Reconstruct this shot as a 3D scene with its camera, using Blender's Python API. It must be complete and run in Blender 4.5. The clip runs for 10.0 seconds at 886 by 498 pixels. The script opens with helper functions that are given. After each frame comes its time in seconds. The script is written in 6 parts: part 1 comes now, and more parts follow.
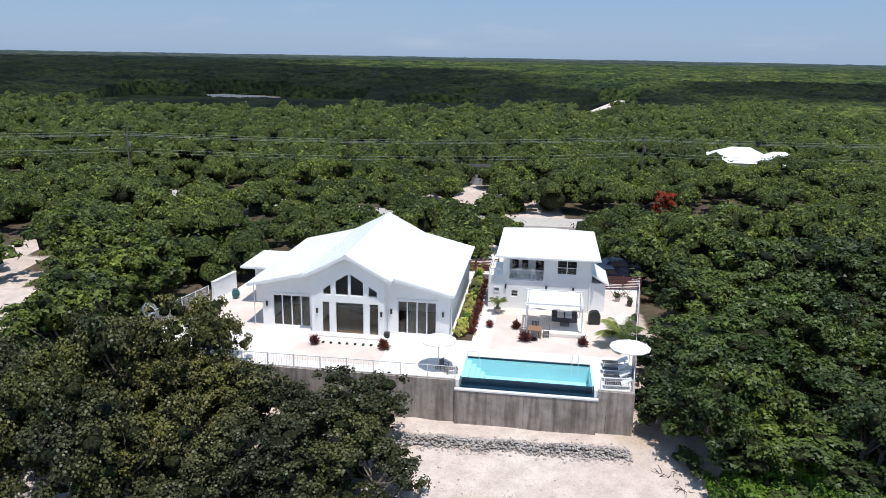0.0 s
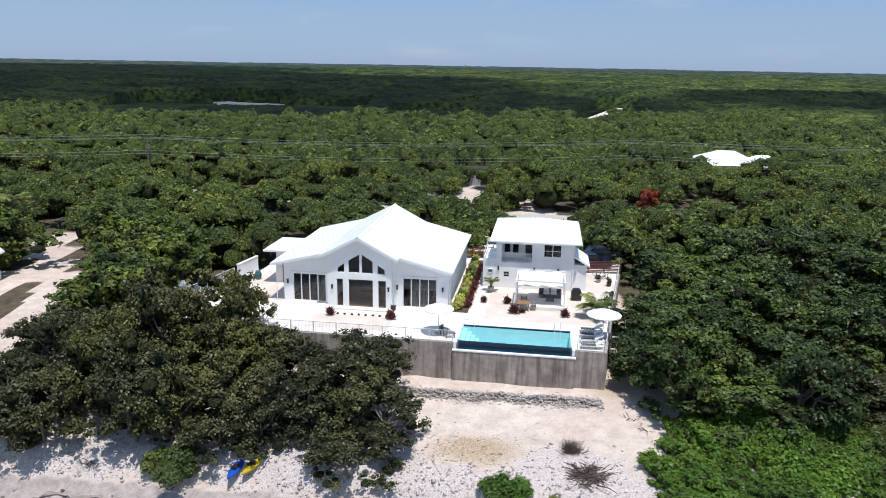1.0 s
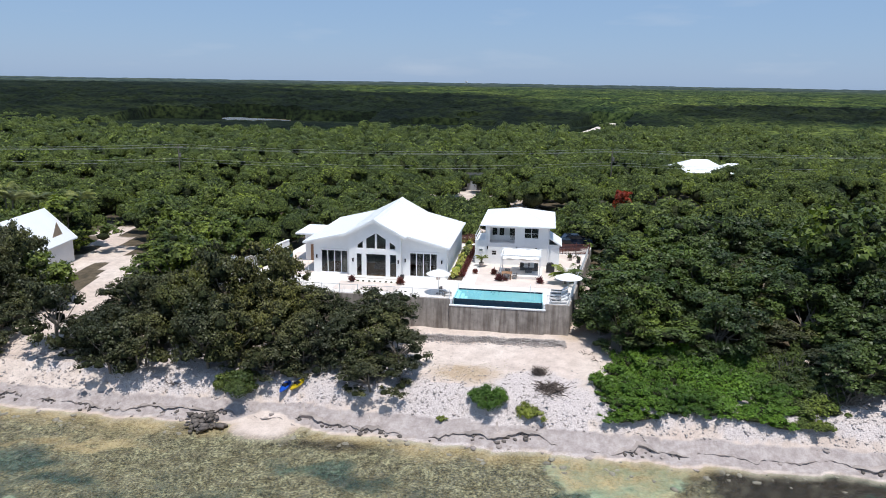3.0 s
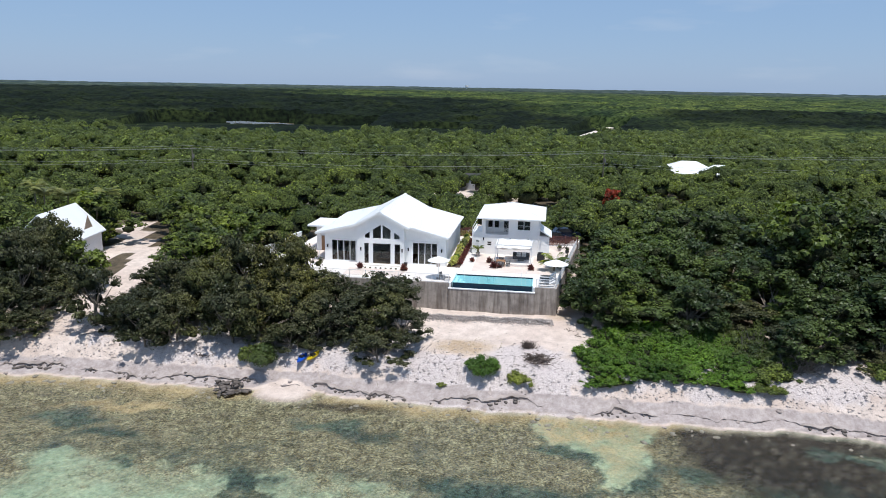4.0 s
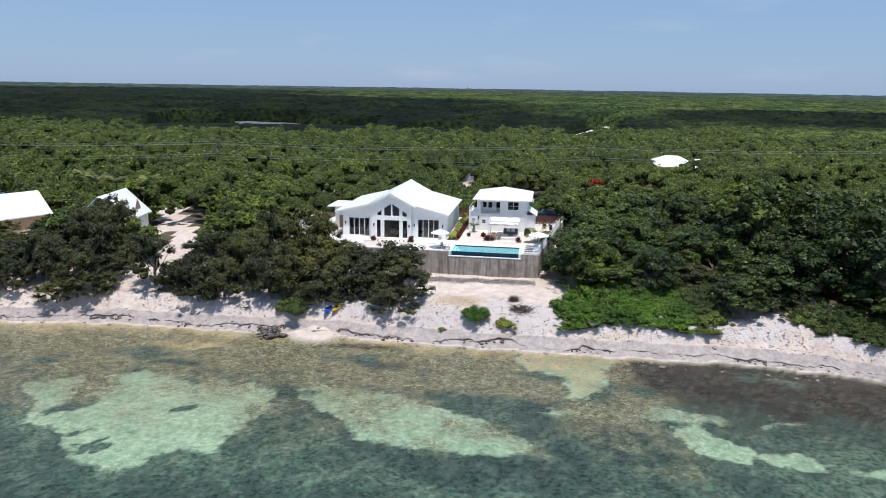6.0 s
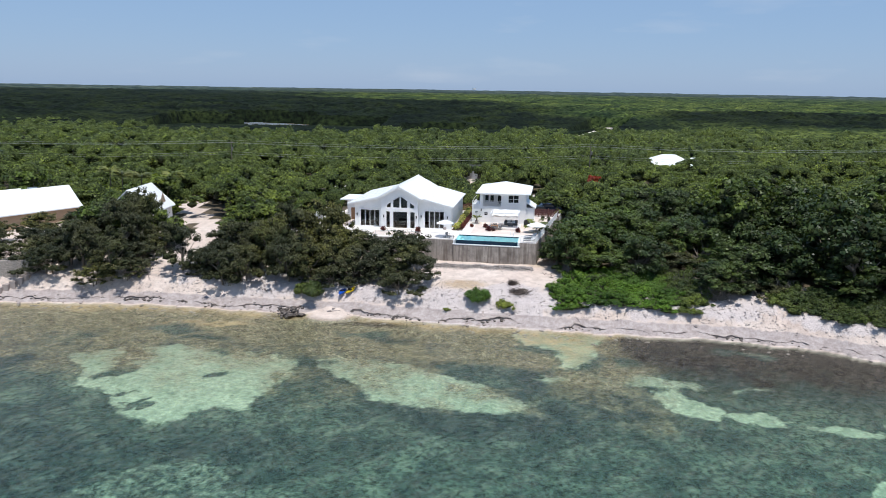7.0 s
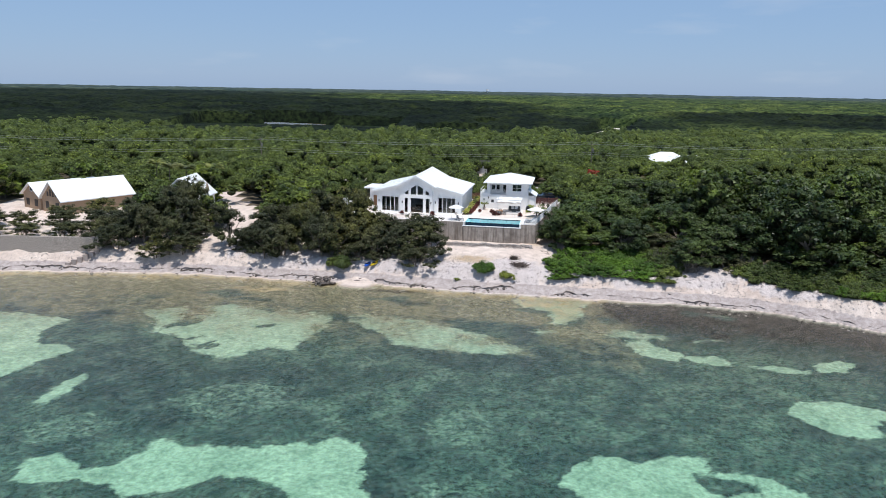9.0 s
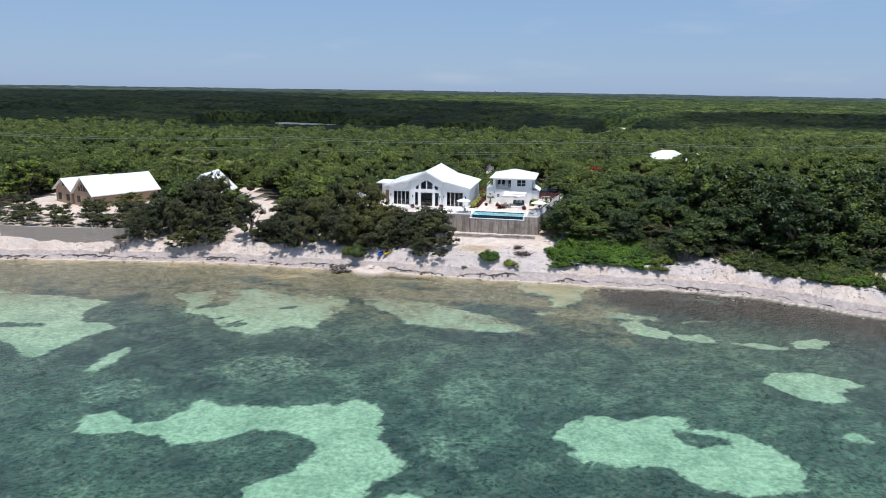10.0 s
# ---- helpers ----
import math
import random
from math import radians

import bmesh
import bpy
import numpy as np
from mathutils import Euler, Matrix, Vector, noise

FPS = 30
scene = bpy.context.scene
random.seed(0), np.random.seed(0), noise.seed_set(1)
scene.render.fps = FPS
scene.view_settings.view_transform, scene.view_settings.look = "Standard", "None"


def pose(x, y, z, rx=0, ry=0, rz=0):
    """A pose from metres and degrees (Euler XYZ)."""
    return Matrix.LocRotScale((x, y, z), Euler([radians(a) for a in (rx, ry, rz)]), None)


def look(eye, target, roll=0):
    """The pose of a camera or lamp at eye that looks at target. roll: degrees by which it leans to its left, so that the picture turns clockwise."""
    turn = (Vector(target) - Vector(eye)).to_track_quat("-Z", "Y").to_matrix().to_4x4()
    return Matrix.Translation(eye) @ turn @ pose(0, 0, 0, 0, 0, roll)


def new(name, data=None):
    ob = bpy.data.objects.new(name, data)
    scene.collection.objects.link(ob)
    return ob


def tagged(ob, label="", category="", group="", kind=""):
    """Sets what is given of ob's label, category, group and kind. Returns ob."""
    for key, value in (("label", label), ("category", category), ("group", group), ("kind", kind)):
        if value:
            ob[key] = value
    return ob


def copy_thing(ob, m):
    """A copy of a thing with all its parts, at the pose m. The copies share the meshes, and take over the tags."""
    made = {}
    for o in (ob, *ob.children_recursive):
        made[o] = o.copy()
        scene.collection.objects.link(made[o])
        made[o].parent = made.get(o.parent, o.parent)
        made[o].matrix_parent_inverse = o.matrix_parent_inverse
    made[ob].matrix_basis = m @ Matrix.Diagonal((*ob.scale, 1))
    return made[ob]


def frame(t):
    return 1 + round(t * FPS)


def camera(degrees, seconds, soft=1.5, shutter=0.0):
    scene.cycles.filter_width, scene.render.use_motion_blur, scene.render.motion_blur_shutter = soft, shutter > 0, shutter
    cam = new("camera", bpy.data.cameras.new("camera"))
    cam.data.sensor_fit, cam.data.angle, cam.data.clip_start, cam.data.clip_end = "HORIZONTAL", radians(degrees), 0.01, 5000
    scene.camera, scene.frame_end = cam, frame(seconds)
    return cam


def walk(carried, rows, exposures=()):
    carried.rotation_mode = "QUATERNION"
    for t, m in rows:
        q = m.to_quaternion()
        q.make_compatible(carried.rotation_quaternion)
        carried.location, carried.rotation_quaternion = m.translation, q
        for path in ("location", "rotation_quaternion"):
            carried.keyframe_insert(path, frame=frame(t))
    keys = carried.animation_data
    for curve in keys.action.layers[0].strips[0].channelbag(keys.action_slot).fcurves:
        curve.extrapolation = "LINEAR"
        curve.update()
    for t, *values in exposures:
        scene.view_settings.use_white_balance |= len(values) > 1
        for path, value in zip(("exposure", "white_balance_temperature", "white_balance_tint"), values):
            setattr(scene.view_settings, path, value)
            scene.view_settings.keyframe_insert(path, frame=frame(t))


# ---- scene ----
cam = camera(62.4, 10.0, soft=0.9)
PATH = [
    (0, (0.07, -0.012, 30.293), (0.083, 2.501, 29.626), 1.0),
    (0.5, (0.164, -4.449, 30.329), (0.174, -1.932, 29.675), 1.0),
    (1, (0.195, -8.867, 30.248), (0.204, -6.348, 29.609), 1.0),
    (1.5, (0.293, -13.263, 30.293), (0.3, -10.741, 29.665), 0.9),
    (2, (0.335, -17.563, 30.303), (0.343, -15.036, 29.688), 0.9),
    (2.5, (0.356, -21.915, 30.312), (0.363, -19.384, 29.713), 0.9),
    (4, (0.458, -34.975, 30.477), (0.463, -32.439, 29.908), 1.0),
    (4.5, (0.498, -39.238, 30.472), (0.503, -36.702, 29.903), 1.0),
    (5, (0.579, -43.542, 30.382), (0.581, -41.005, 29.816), 0.9),
    (5.5, (0.657, -47.81, 30.416), (0.658, -45.273, 29.849), 0.9),
    (7, (0.833, -60.602, 30.264), (0.811, -58.063, 29.704), 0.9),
    (7.5, (0.98, -64.847, 30.281), (0.943, -62.308, 29.722), 0.9),
    (8, (1.006, -69.062, 30.295), (0.956, -66.524, 29.736), 1.0),
    (8.5, (1.244, -73.271, 30.256), (1.19, -70.73, 29.701), 1.0),
    (9, (1.257, -77.498, 30.374), (1.191, -74.959, 29.817), 1.0),
    (9.5, (1.375, -81.68, 30.386), (1.295, -79.143, 29.829), 0.9),
    (10, (1.496, -85.835, 30.407), (1.401, -83.298, 29.851), 0.9),
]
walk(cam, [(t, look(eye, target, roll)) for t, eye, target, roll in PATH])

# ---- light ----
SUN_EL, SUN_AZ = 74.0, 160.0          # degrees; azimuth clockwise from +y
world = bpy.data.worlds.new("sky")
scene.world = world
world.use_nodes = True
wn = world.node_tree
sky = wn.nodes.new("ShaderNodeTexSky")
sky.sky_type = "NISHITA"
sky.sun_disc = False
sky.sun_elevation, sky.sun_rotation = radians(SUN_EL), radians(SUN_AZ)
sky.altitude, sky.air_density, sky.dust_density, sky.ozone_density = 0.0, 1.0, 0.4, 2.5
bg = wn.nodes["Background"]
veil = wn.nodes.new("ShaderNodeMix")          # humid haze that evens the sky's blue
veil.data_type = "RGBA"
veil.inputs[0].default_value, veil.inputs[7].default_value = 0.72, (2.65, 4.3, 7.2, 1)
wn.links.new(sky.outputs[0], veil.inputs[6])
wisp = wn.nodes.new("ShaderNodeTexNoise")       # thin high cloud
wisp_map, wisp_dir, wisp_ramp, wisp_mix = (wn.nodes.new(k) for k in ("ShaderNodeMapping", "ShaderNodeTexCoord", "ShaderNodeValToRGB", "ShaderNodeMix"))
wisp_map.inputs["Scale"].default_value = (5.0, 5.0, 26.0)
wisp.inputs["Scale"].default_value, wisp.inputs["Detail"].default_value = 1.0, 5.0
wisp_ramp.color_ramp.elements[0].position, wisp_ramp.color_ramp.elements[1].position = 0.56, 0.78
wisp_ramp.color_ramp.elements[1].color = (0.32, 0.32, 0.32, 1)
wisp_mix.data_type = "RGBA"
wisp_mix.inputs[7].default_value = (6.0, 6.6, 7.6, 1)
wn.links.new(wisp_dir.outputs["Generated"], wisp_map.inputs[0])
wn.links.new(wisp_map.outputs[0], wisp.inputs["Vector"])
wn.links.new(wisp.outputs[0], wisp_ramp.inputs[0])
wn.links.new(wisp_ramp.outputs[0], wisp_mix.inputs[0])
wn.links.new(veil.outputs[2], wisp_mix.inputs[6])
wn.links.new(wisp_mix.outputs[2], bg.inputs[0])
bg.inputs[1].default_value = 0.1
sun_data = bpy.data.lights.new("sun", "SUN")
sun_data.energy, sun_data.angle, sun_data.color = 4.3, radians(0.5), (1.0, 0.98, 0.95)
sun = new("sun", sun_data)
el, az = radians(SUN_EL), radians(SUN_AZ)
way = Vector((math.cos(el) * math.sin(az), math.cos(el) * math.cos(az), math.sin(el)))
sun.matrix_basis = look(way * 200, (0, 0, 0))

# ---- materials ----
def material(name):
    m = bpy.data.materials.new(name)
    m.use_nodes = True
    return m, m.node_tree.nodes, m.node_tree.links, m.node_tree.nodes["Principled BSDF"]


def noise_node(n, l, scale, detail=4.0, rough=0.55, coords="Object"):
    tc = n.new("ShaderNodeTexCoord")
    t = n.new("ShaderNodeTexNoise")
    t.inputs["Scale"].default_value, t.inputs["Detail"].default_value, t.inputs["Roughness"].default_value = scale, detail, rough
    l.new(tc.outputs[coords], t.inputs["Vector"])
    return t


def ramp(n, l, source, stops):
    r = n.new("ShaderNodeValToRGB")
    e = r.color_ramp.elements
    while len(e) < len(stops):
        e.new(0.5)
    for k, (p, col) in zip(e, stops):
        k.position, k.color = p, (*col, 1) if len(col) == 3 else col
    l.new(source, r.inputs[0])
    return r


def mix(n, l, fac, a, b, mode="MIX"):
    m = n.new("ShaderNodeMix")
    m.data_type, m.blend_type = "RGBA", mode
    for key, v in ((0, fac), (6, a), (7, b)):
        if isinstance(v, (int, float)):
            m.inputs[key].default_value = v
        elif isinstance(v, tuple):
            m.inputs[key].default_value = (*v, 1)
        else:
            l.new(v, m.inputs[key])
    return m.outputs[2]


def bump(n, l, height, strength, distance, bsdf):
    b = n.new("ShaderNodeBump")
    b.inputs["Strength"].default_value, b.inputs["Distance"].default_value = strength, distance
    l.new(height, b.inputs["Height"])
    l.new(b.outputs[0], bsdf.inputs["Normal"])


def plain(name, col, rough=0.6, metal=0.0, var=0.12, scale=1.5, fine=30.0, bump_d=0.004):
    """A painted or natural surface with stains at one scale and grain at another."""
    m, n, l, b = material(name)
    a = noise_node(n, l, scale)
    f = noise_node(n, l, fine, 3)
    lo = tuple(c * (1 - var) for c in col)
    hi = tuple(min(1, c * (1 + var * 0.5)) for c in col)
    r = ramp(n, l, a.outputs[0], [(0.3, lo), (0.7, hi)])
    g = ramp(n, l, f.outputs[0], [(0.3, (0.9, 0.9, 0.9)), (0.7, (1, 1, 1))])
    l.new(mix(n, l, 1.0, r.outputs[0], g.outputs[0], "MULTIPLY"), b.inputs["Base Color"])
    b.inputs["Roughness"].default_value, b.inputs["Metallic"].default_value = rough, metal
    bump(n, l, f.outputs[0], 0.4, bump_d, b)
    return m


def leafy(name, dark, light, gloss=0.42, translucent=0.25):
    m, n, l, b = material(name)
    geo = n.new("ShaderNodeNewGeometry")
    info = n.new("ShaderNodeObjectInfo")
    r = ramp(n, l, geo.outputs["Random Per Island"], [(0.0, tuple(0.6 * a + 0.4 * b for a, b in zip(dark, light))), (0.8, light), (1.0, tuple(min(1, c * 1.3) for c in light))])
    big = n.new("ShaderNodeTexNoise")
    big.inputs["Scale"].default_value, big.inputs["Detail"].default_value = 0.055, 3.0
    l.new(geo.outputs["Position"], big.inputs["Vector"])
    tone = ramp(n, l, big.outputs[0], [(0.35, (0.6, 0.64, 0.68)), (0.5, (1.0, 1.0, 1.0)), (0.65, (1.45, 1.38, 1.0))])
    c0 = mix(n, l, 1.0, r.outputs[0], tone.outputs[0], "MULTIPLY")
    clump = n.new("ShaderNodeTexNoise")
    clump.inputs["Scale"].default_value, clump.inputs["Detail"].default_value = 0.21, 2.0
    l.new(geo.outputs["Position"], clump.inputs["Vector"])
    hue = ramp(n, l, clump.outputs[0], [(0.34, (0.5, 0.58, 0.6)), (0.5, (0.98, 0.98, 0.98)), (0.66, (1.32, 1.32, 0.98))])
    c1 = mix(n, l, 1.0, c0, hue.outputs[0], "MULTIPLY")
    per = ramp(n, l, info.outputs["Random"], [(0.0, (0.78, 0.85, 0.8)), (0.5, (1.0, 1.0, 1.0)), (1.0, (1.16, 1.12, 0.9))])
    c2 = mix(n, l, 1.0, c1, per.outputs[0], "MULTIPLY")
    l.new(c2, b.inputs["Base Color"])
    b.inputs["Roughness"].default_value = gloss
    b.inputs["Specular IOR Level"].default_value = 0.28
    tr = n.new("ShaderNodeBsdfTranslucent")
    l.new(mix(n, l, 1.0, c2, (1.2, 1.3, 0.5), "MULTIPLY"), tr.inputs[0])
    ms = n.new("ShaderNodeMixShader")
    ms.inputs[0].default_value = translucent
    l.new(b.outputs[0], ms.inputs[1])
    l.new(tr.outputs[0], ms.inputs[2])
    l.new(ms.outputs[0], n["Material Output"].inputs[0])
    return m


def clump_material(name, dark, light):
    """Leaf masses seen as one: fine leaf pattern with painted gap shade, and a rough relief."""
    m, n, l, b = material(name)
    geo = n.new("ShaderNodeNewGeometry")
    def nz(scale, detail):
        t = n.new("ShaderNodeTexNoise")
        t.inputs["Scale"].default_value, t.inputs["Detail"].default_value, t.inputs["Roughness"].default_value = scale, detail, 0.65
        l.new(geo.outputs["Position"], t.inputs["Vector"])
        return t
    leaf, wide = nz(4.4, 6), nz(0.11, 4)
    # The noise's low end paints the shade between leaves into the colour.
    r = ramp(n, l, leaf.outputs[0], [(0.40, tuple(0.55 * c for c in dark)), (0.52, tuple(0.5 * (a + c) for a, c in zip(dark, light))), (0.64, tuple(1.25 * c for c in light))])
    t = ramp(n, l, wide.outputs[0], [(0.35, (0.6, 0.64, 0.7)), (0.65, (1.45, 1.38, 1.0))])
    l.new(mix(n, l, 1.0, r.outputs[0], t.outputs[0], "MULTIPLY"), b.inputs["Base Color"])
    b.inputs["Roughness"].default_value = 0.7
    b.inputs["Specular IOR Level"].default_value = 0.12
    bump(n, l, leaf.outputs[0], 1.0, 0.6, b)
    return m


def glass_material(name, tint=(0.55, 0.6, 0.6)):
    m, n, l, b = material(name)
    n.remove(b)
    tr, gl, fr, ms = (n.new(k) for k in ("ShaderNodeBsdfTransparent", "ShaderNodeBsdfGlossy", "ShaderNodeFresnel", "ShaderNodeMixShader"))
    tr.inputs[0].default_value = (*tint, 1)
    gl.inputs["Roughness"].default_value = 0.03
    fr.inputs[0].default_value = 1.5
    l.new(fr.outputs[0], ms.inputs[0])
    l.new(tr.outputs[0], ms.inputs[1])
    l.new(gl.outputs[0], ms.inputs[2])
    l.new(ms.outputs[0], n["Material Output"].inputs[0])
    return m


WHITE = plain("white_render", (0.86, 0.86, 0.85), 0.75, var=0.06, scale=0.5)
ROOF = plain("white_roof_metal", (0.82, 0.83, 0.83), 0.5, var=0.04, scale=0.3)
FRAME = plain("white_frame", (0.8, 0.8, 0.8), 0.45, var=0.03)
TERRACE = plain("pale_paving", (0.80, 0.74, 0.69), 0.8, var=0.10, scale=0.35, fine=9)
PATIO = plain("pinkish_gravel", (0.72, 0.61, 0.54), 0.9, var=0.14, scale=0.5, fine=24, bump_d=0.02)
BLACK = plain("black_metal", (0.02, 0.02, 0.022), 0.45)
DARK = plain("dark_interior", (0.035, 0.03, 0.028), 0.8)
CURTAIN = plain("beige_curtain", (0.42, 0.36, 0.30), 0.9, var=0.2, scale=3)
REDWOOD = plain("reddish_timber", (0.13, 0.045, 0.035), 0.7, var=0.3, scale=2)
WOOD = plain("teak", (0.32, 0.17, 0.085), 0.6, var=0.25, scale=4)
WICKER = plain("grey_wicker", (0.16, 0.15, 0.145), 0.8, var=0.2, scale=9)
CANVAS = plain("white_canvas", (0.8, 0.79, 0.77), 0.85, var=0.05)
BARK = plain("grey_bark", (0.2, 0.165, 0.13), 0.9, var=0.35, scale=2.5, fine=14, bump_d=0.03)
STONE = plain("coral_stone", (0.48, 0.42, 0.385), 0.95, var=0.35, scale=1.3, fine=8, bump_d=0.03)
LEDGE = plain("weathered_limestone", (0.38, 0.32, 0.29), 0.95, var=0.4, scale=0.7, fine=5, bump_d=0.06)
DEADWOOD = plain("bleached_driftwood", (0.12, 0.09, 0.075), 0.9, var=0.4, scale=2)
GLASS = glass_material("window_glass", (0.74, 0.78, 0.78))
LEAF = leafy("sea_grape_leaves", (0.030, 0.031, 0.018), (0.092, 0.094, 0.047), 0.45, 0.14)
LEAF_DEEP = leafy("dark_woodland_leaves", (0.022, 0.033, 0.014), (0.072, 0.102, 0.034), 0.45, 0.2)
LEAF_MID = leafy("woodland_leaves", (0.028, 0.042, 0.016), (0.125, 0.160, 0.047), 0.5, 0.28)
LEAF_BRIGHT = leafy("scrub_leaves", (0.045, 0.095, 0.014), (0.11, 0.19, 0.03), 0.5)
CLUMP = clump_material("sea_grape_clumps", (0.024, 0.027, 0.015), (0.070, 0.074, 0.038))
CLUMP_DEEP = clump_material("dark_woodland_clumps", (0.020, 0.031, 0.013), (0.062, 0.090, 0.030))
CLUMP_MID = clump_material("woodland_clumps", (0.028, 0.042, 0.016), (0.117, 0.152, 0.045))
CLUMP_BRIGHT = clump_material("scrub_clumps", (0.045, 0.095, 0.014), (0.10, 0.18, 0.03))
# Darker leaf colours stand in for the shade inside the crowns.
INNER_SHADE = clump_material("shaded_foliage", (0.030, 0.038, 0.018), (0.046, 0.056, 0.028))
LEAF_RED = leafy("red_leaves", (0.075, 0.025, 0.03), (0.23, 0.075, 0.085), 0.45)
LEAF_YELLOW = leafy("croton_leaves", (0.16, 0.17, 0.045), (0.55, 0.52, 0.17), 0.45)
LEAF_FLAME = leafy("flame_flowers", (0.26, 0.035, 0.02), (0.5, 0.075, 0.035), 0.5)
LEAF_FAN = leafy("grey_palm_leaves", (0.07, 0.085, 0.04), (0.17, 0.18, 0.09), 0.45)
LEAF_PALM = leafy("palm_leaves", (0.09, 0.12, 0.025), (0.22, 0.24, 0.06), 0.45)


def concrete_material():
    m, n, l, b = material("stained_concrete")
    a = noise_node(n, l, 0.9, 9, 0.68)
    tc = n.new("ShaderNodeTexCoord")
    mp = n.new("ShaderNodeMapping")
    mp.inputs["Scale"].default_value = (2.4, 2.4, 0.22)
    l.new(tc.outputs["Object"], mp.inputs[0])
    st = n.new("ShaderNodeTexNoise")
    st.inputs["Scale"].default_value, st.inputs["Detail"].default_value = 1.2, 5
    l.new(mp.outputs[0], st.inputs["Vector"])
    r1 = ramp(n, l, a.outputs[0], [(0.3, (0.22, 0.188, 0.165)), (0.7, (0.44, 0.385, 0.335))])
    r2 = ramp(n, l, st.outputs[0], [(0.34, (0.55, 0.52, 0.5)), (0.6, (1.05, 1.05, 1.05))])
    f = noise_node(n, l, 25, 3)
    l.new(mix(n, l, 1.0, r1.outputs[0], r2.outputs[0], "MULTIPLY"), b.inputs["Base Color"])
    b.inputs["Roughness"].default_value = 0.9
    bump(n, l, f.outputs[0], 0.5, 0.01, b)
    return m


CONCRETE = concrete_material()


def ground_material():
    """Sand, rubble, forest floor and sea bed, told apart by the sheet's own attributes."""
    m, n, l, b = material("coastal_ground")
    def at(name):
        a = n.new("ShaderNodeAttribute")
        a.attribute_name = name
        return a.outputs["Fac"]
    big, mid, fine = noise_node(n, l, 0.12, 5), noise_node(n, l, 0.9, 6, 0.65), noise_node(n, l, 8.0, 5, 0.75)
    sand = ramp(n, l, big.outputs[0], [(0.3, (0.56, 0.45, 0.385)), (0.7, (0.68, 0.58, 0.51))])
    rub = ramp(n, l, fine.outputs[0], [(0.36, (0.33, 0.275, 0.26)), (0.5, (0.53, 0.46, 0.435)), (0.64, (0.67, 0.60, 0.57))])
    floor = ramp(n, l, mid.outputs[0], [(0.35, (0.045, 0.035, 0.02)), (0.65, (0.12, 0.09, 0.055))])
    weed = noise_node(n, l, 0.24, 9, 0.74)
    speck = noise_node(n, l, 2.4, 5, 0.7)
    blot = noise_node(n, l, 1.3, 9, 0.8)
    g1 = ramp(n, l, weed.outputs[0], [(0.34, (0.020, 0.034, 0.034)), (0.5, (0.045, 0.064, 0.056)), (0.70, (0.125, 0.15, 0.12))])
    g2 = ramp(n, l, speck.outputs[0], [(0.38, (0.22, 0.25, 0.25)), (0.62, (1.85, 1.85, 1.8))])
    meadow = noise_node(n, l, 0.045, 3, 0.6)
    g3 = ramp(n, l, meadow.outputs[0], [(0.36, (0.55, 0.6, 0.66)), (0.62, (1.3, 1.28, 1.2))])
    grass_c = mix(n, l, 1.0, mix(n, l, 1.0, g1.outputs[0], g2.outputs[0], "MULTIPLY"), g3.outputs[0], "MULTIPLY")
    bright = ramp(n, l, speck.outputs[0], [(0.34, (0.275, 0.315, 0.24)), (0.66, (0.50, 0.54, 0.425))])
    mott = ramp(n, l, blot.outputs[0], [(0.36, (0.64, 0.68, 0.67)), (0.5, (0.97, 0.97, 0.96)), (0.64, (1.2, 1.18, 1.14))])
    cloud = ramp(n, l, weed.outputs[0], [(0.36, (0.66, 0.72, 0.70)), (0.56, (1.04, 1.04, 1.03))])
    sandy = mix(n, l, 1.0, mix(n, l, 1.0, bright.outputs[0], mott.outputs[0], "MULTIPLY"), cloud.outputs[0], "MULTIPLY")
    pit = noise_node(n, l, 4.5, 6, 0.8)
    rc = ramp(n, l, blot.outputs[0], [(0.38, (0.075, 0.058, 0.036)), (0.5, (0.165, 0.138, 0.092)), (0.62, (0.33, 0.29, 0.205))])
    rp = ramp(n, l, pit.outputs[0], [(0.40, (0.16, 0.17, 0.19)), (0.49, (0.85, 0.85, 0.85)), (0.58, (1.9, 1.85, 1.75))])
    reef = mix(n, l, 1.0, rc.outputs[0], rp.outputs[0], "MULTIPLY")
    shoal = mix(n, l, 1.0, ramp(n, l, weed.outputs[0], [(0.3, (0.20, 0.12, 0.05)), (0.62, (0.54, 0.40, 0.25))]).outputs[0], ramp(n, l, pit.outputs[0], [(0.38, (0.55, 0.5, 0.45)), (0.55, (1.05, 1.05, 1.05))]).outputs[0], "MULTIPLY")
    wet = ramp(n, l, blot.outputs[0], [(0.38, (0.285, 0.235, 0.22)), (0.5, (0.37, 0.315, 0.295)), (0.62, (0.46, 0.40, 0.375))])
    def edge(a, src, w=0.5, soft=0.07):
        ad = n.new("ShaderNodeMath")
        ad.operation = "MULTIPLY_ADD"
        l.new(src.outputs[0], ad.inputs[0])
        ad.inputs[1].default_value = w
        l.new(a, ad.inputs[2])
        sb = n.new("ShaderNodeMapRange")
        sb.inputs[1].default_value, sb.inputs[2].default_value = 0.5 + w * 0.5 - soft, 0.5 + w * 0.5 + soft
        l.new(ad.outputs[0], sb.inputs[0])
        return sb.outputs[0]
    soil = ramp(n, l, fine.outputs[0], [(0.38, (0.34, 0.235, 0.15)), (0.62, (0.56, 0.44, 0.32))])
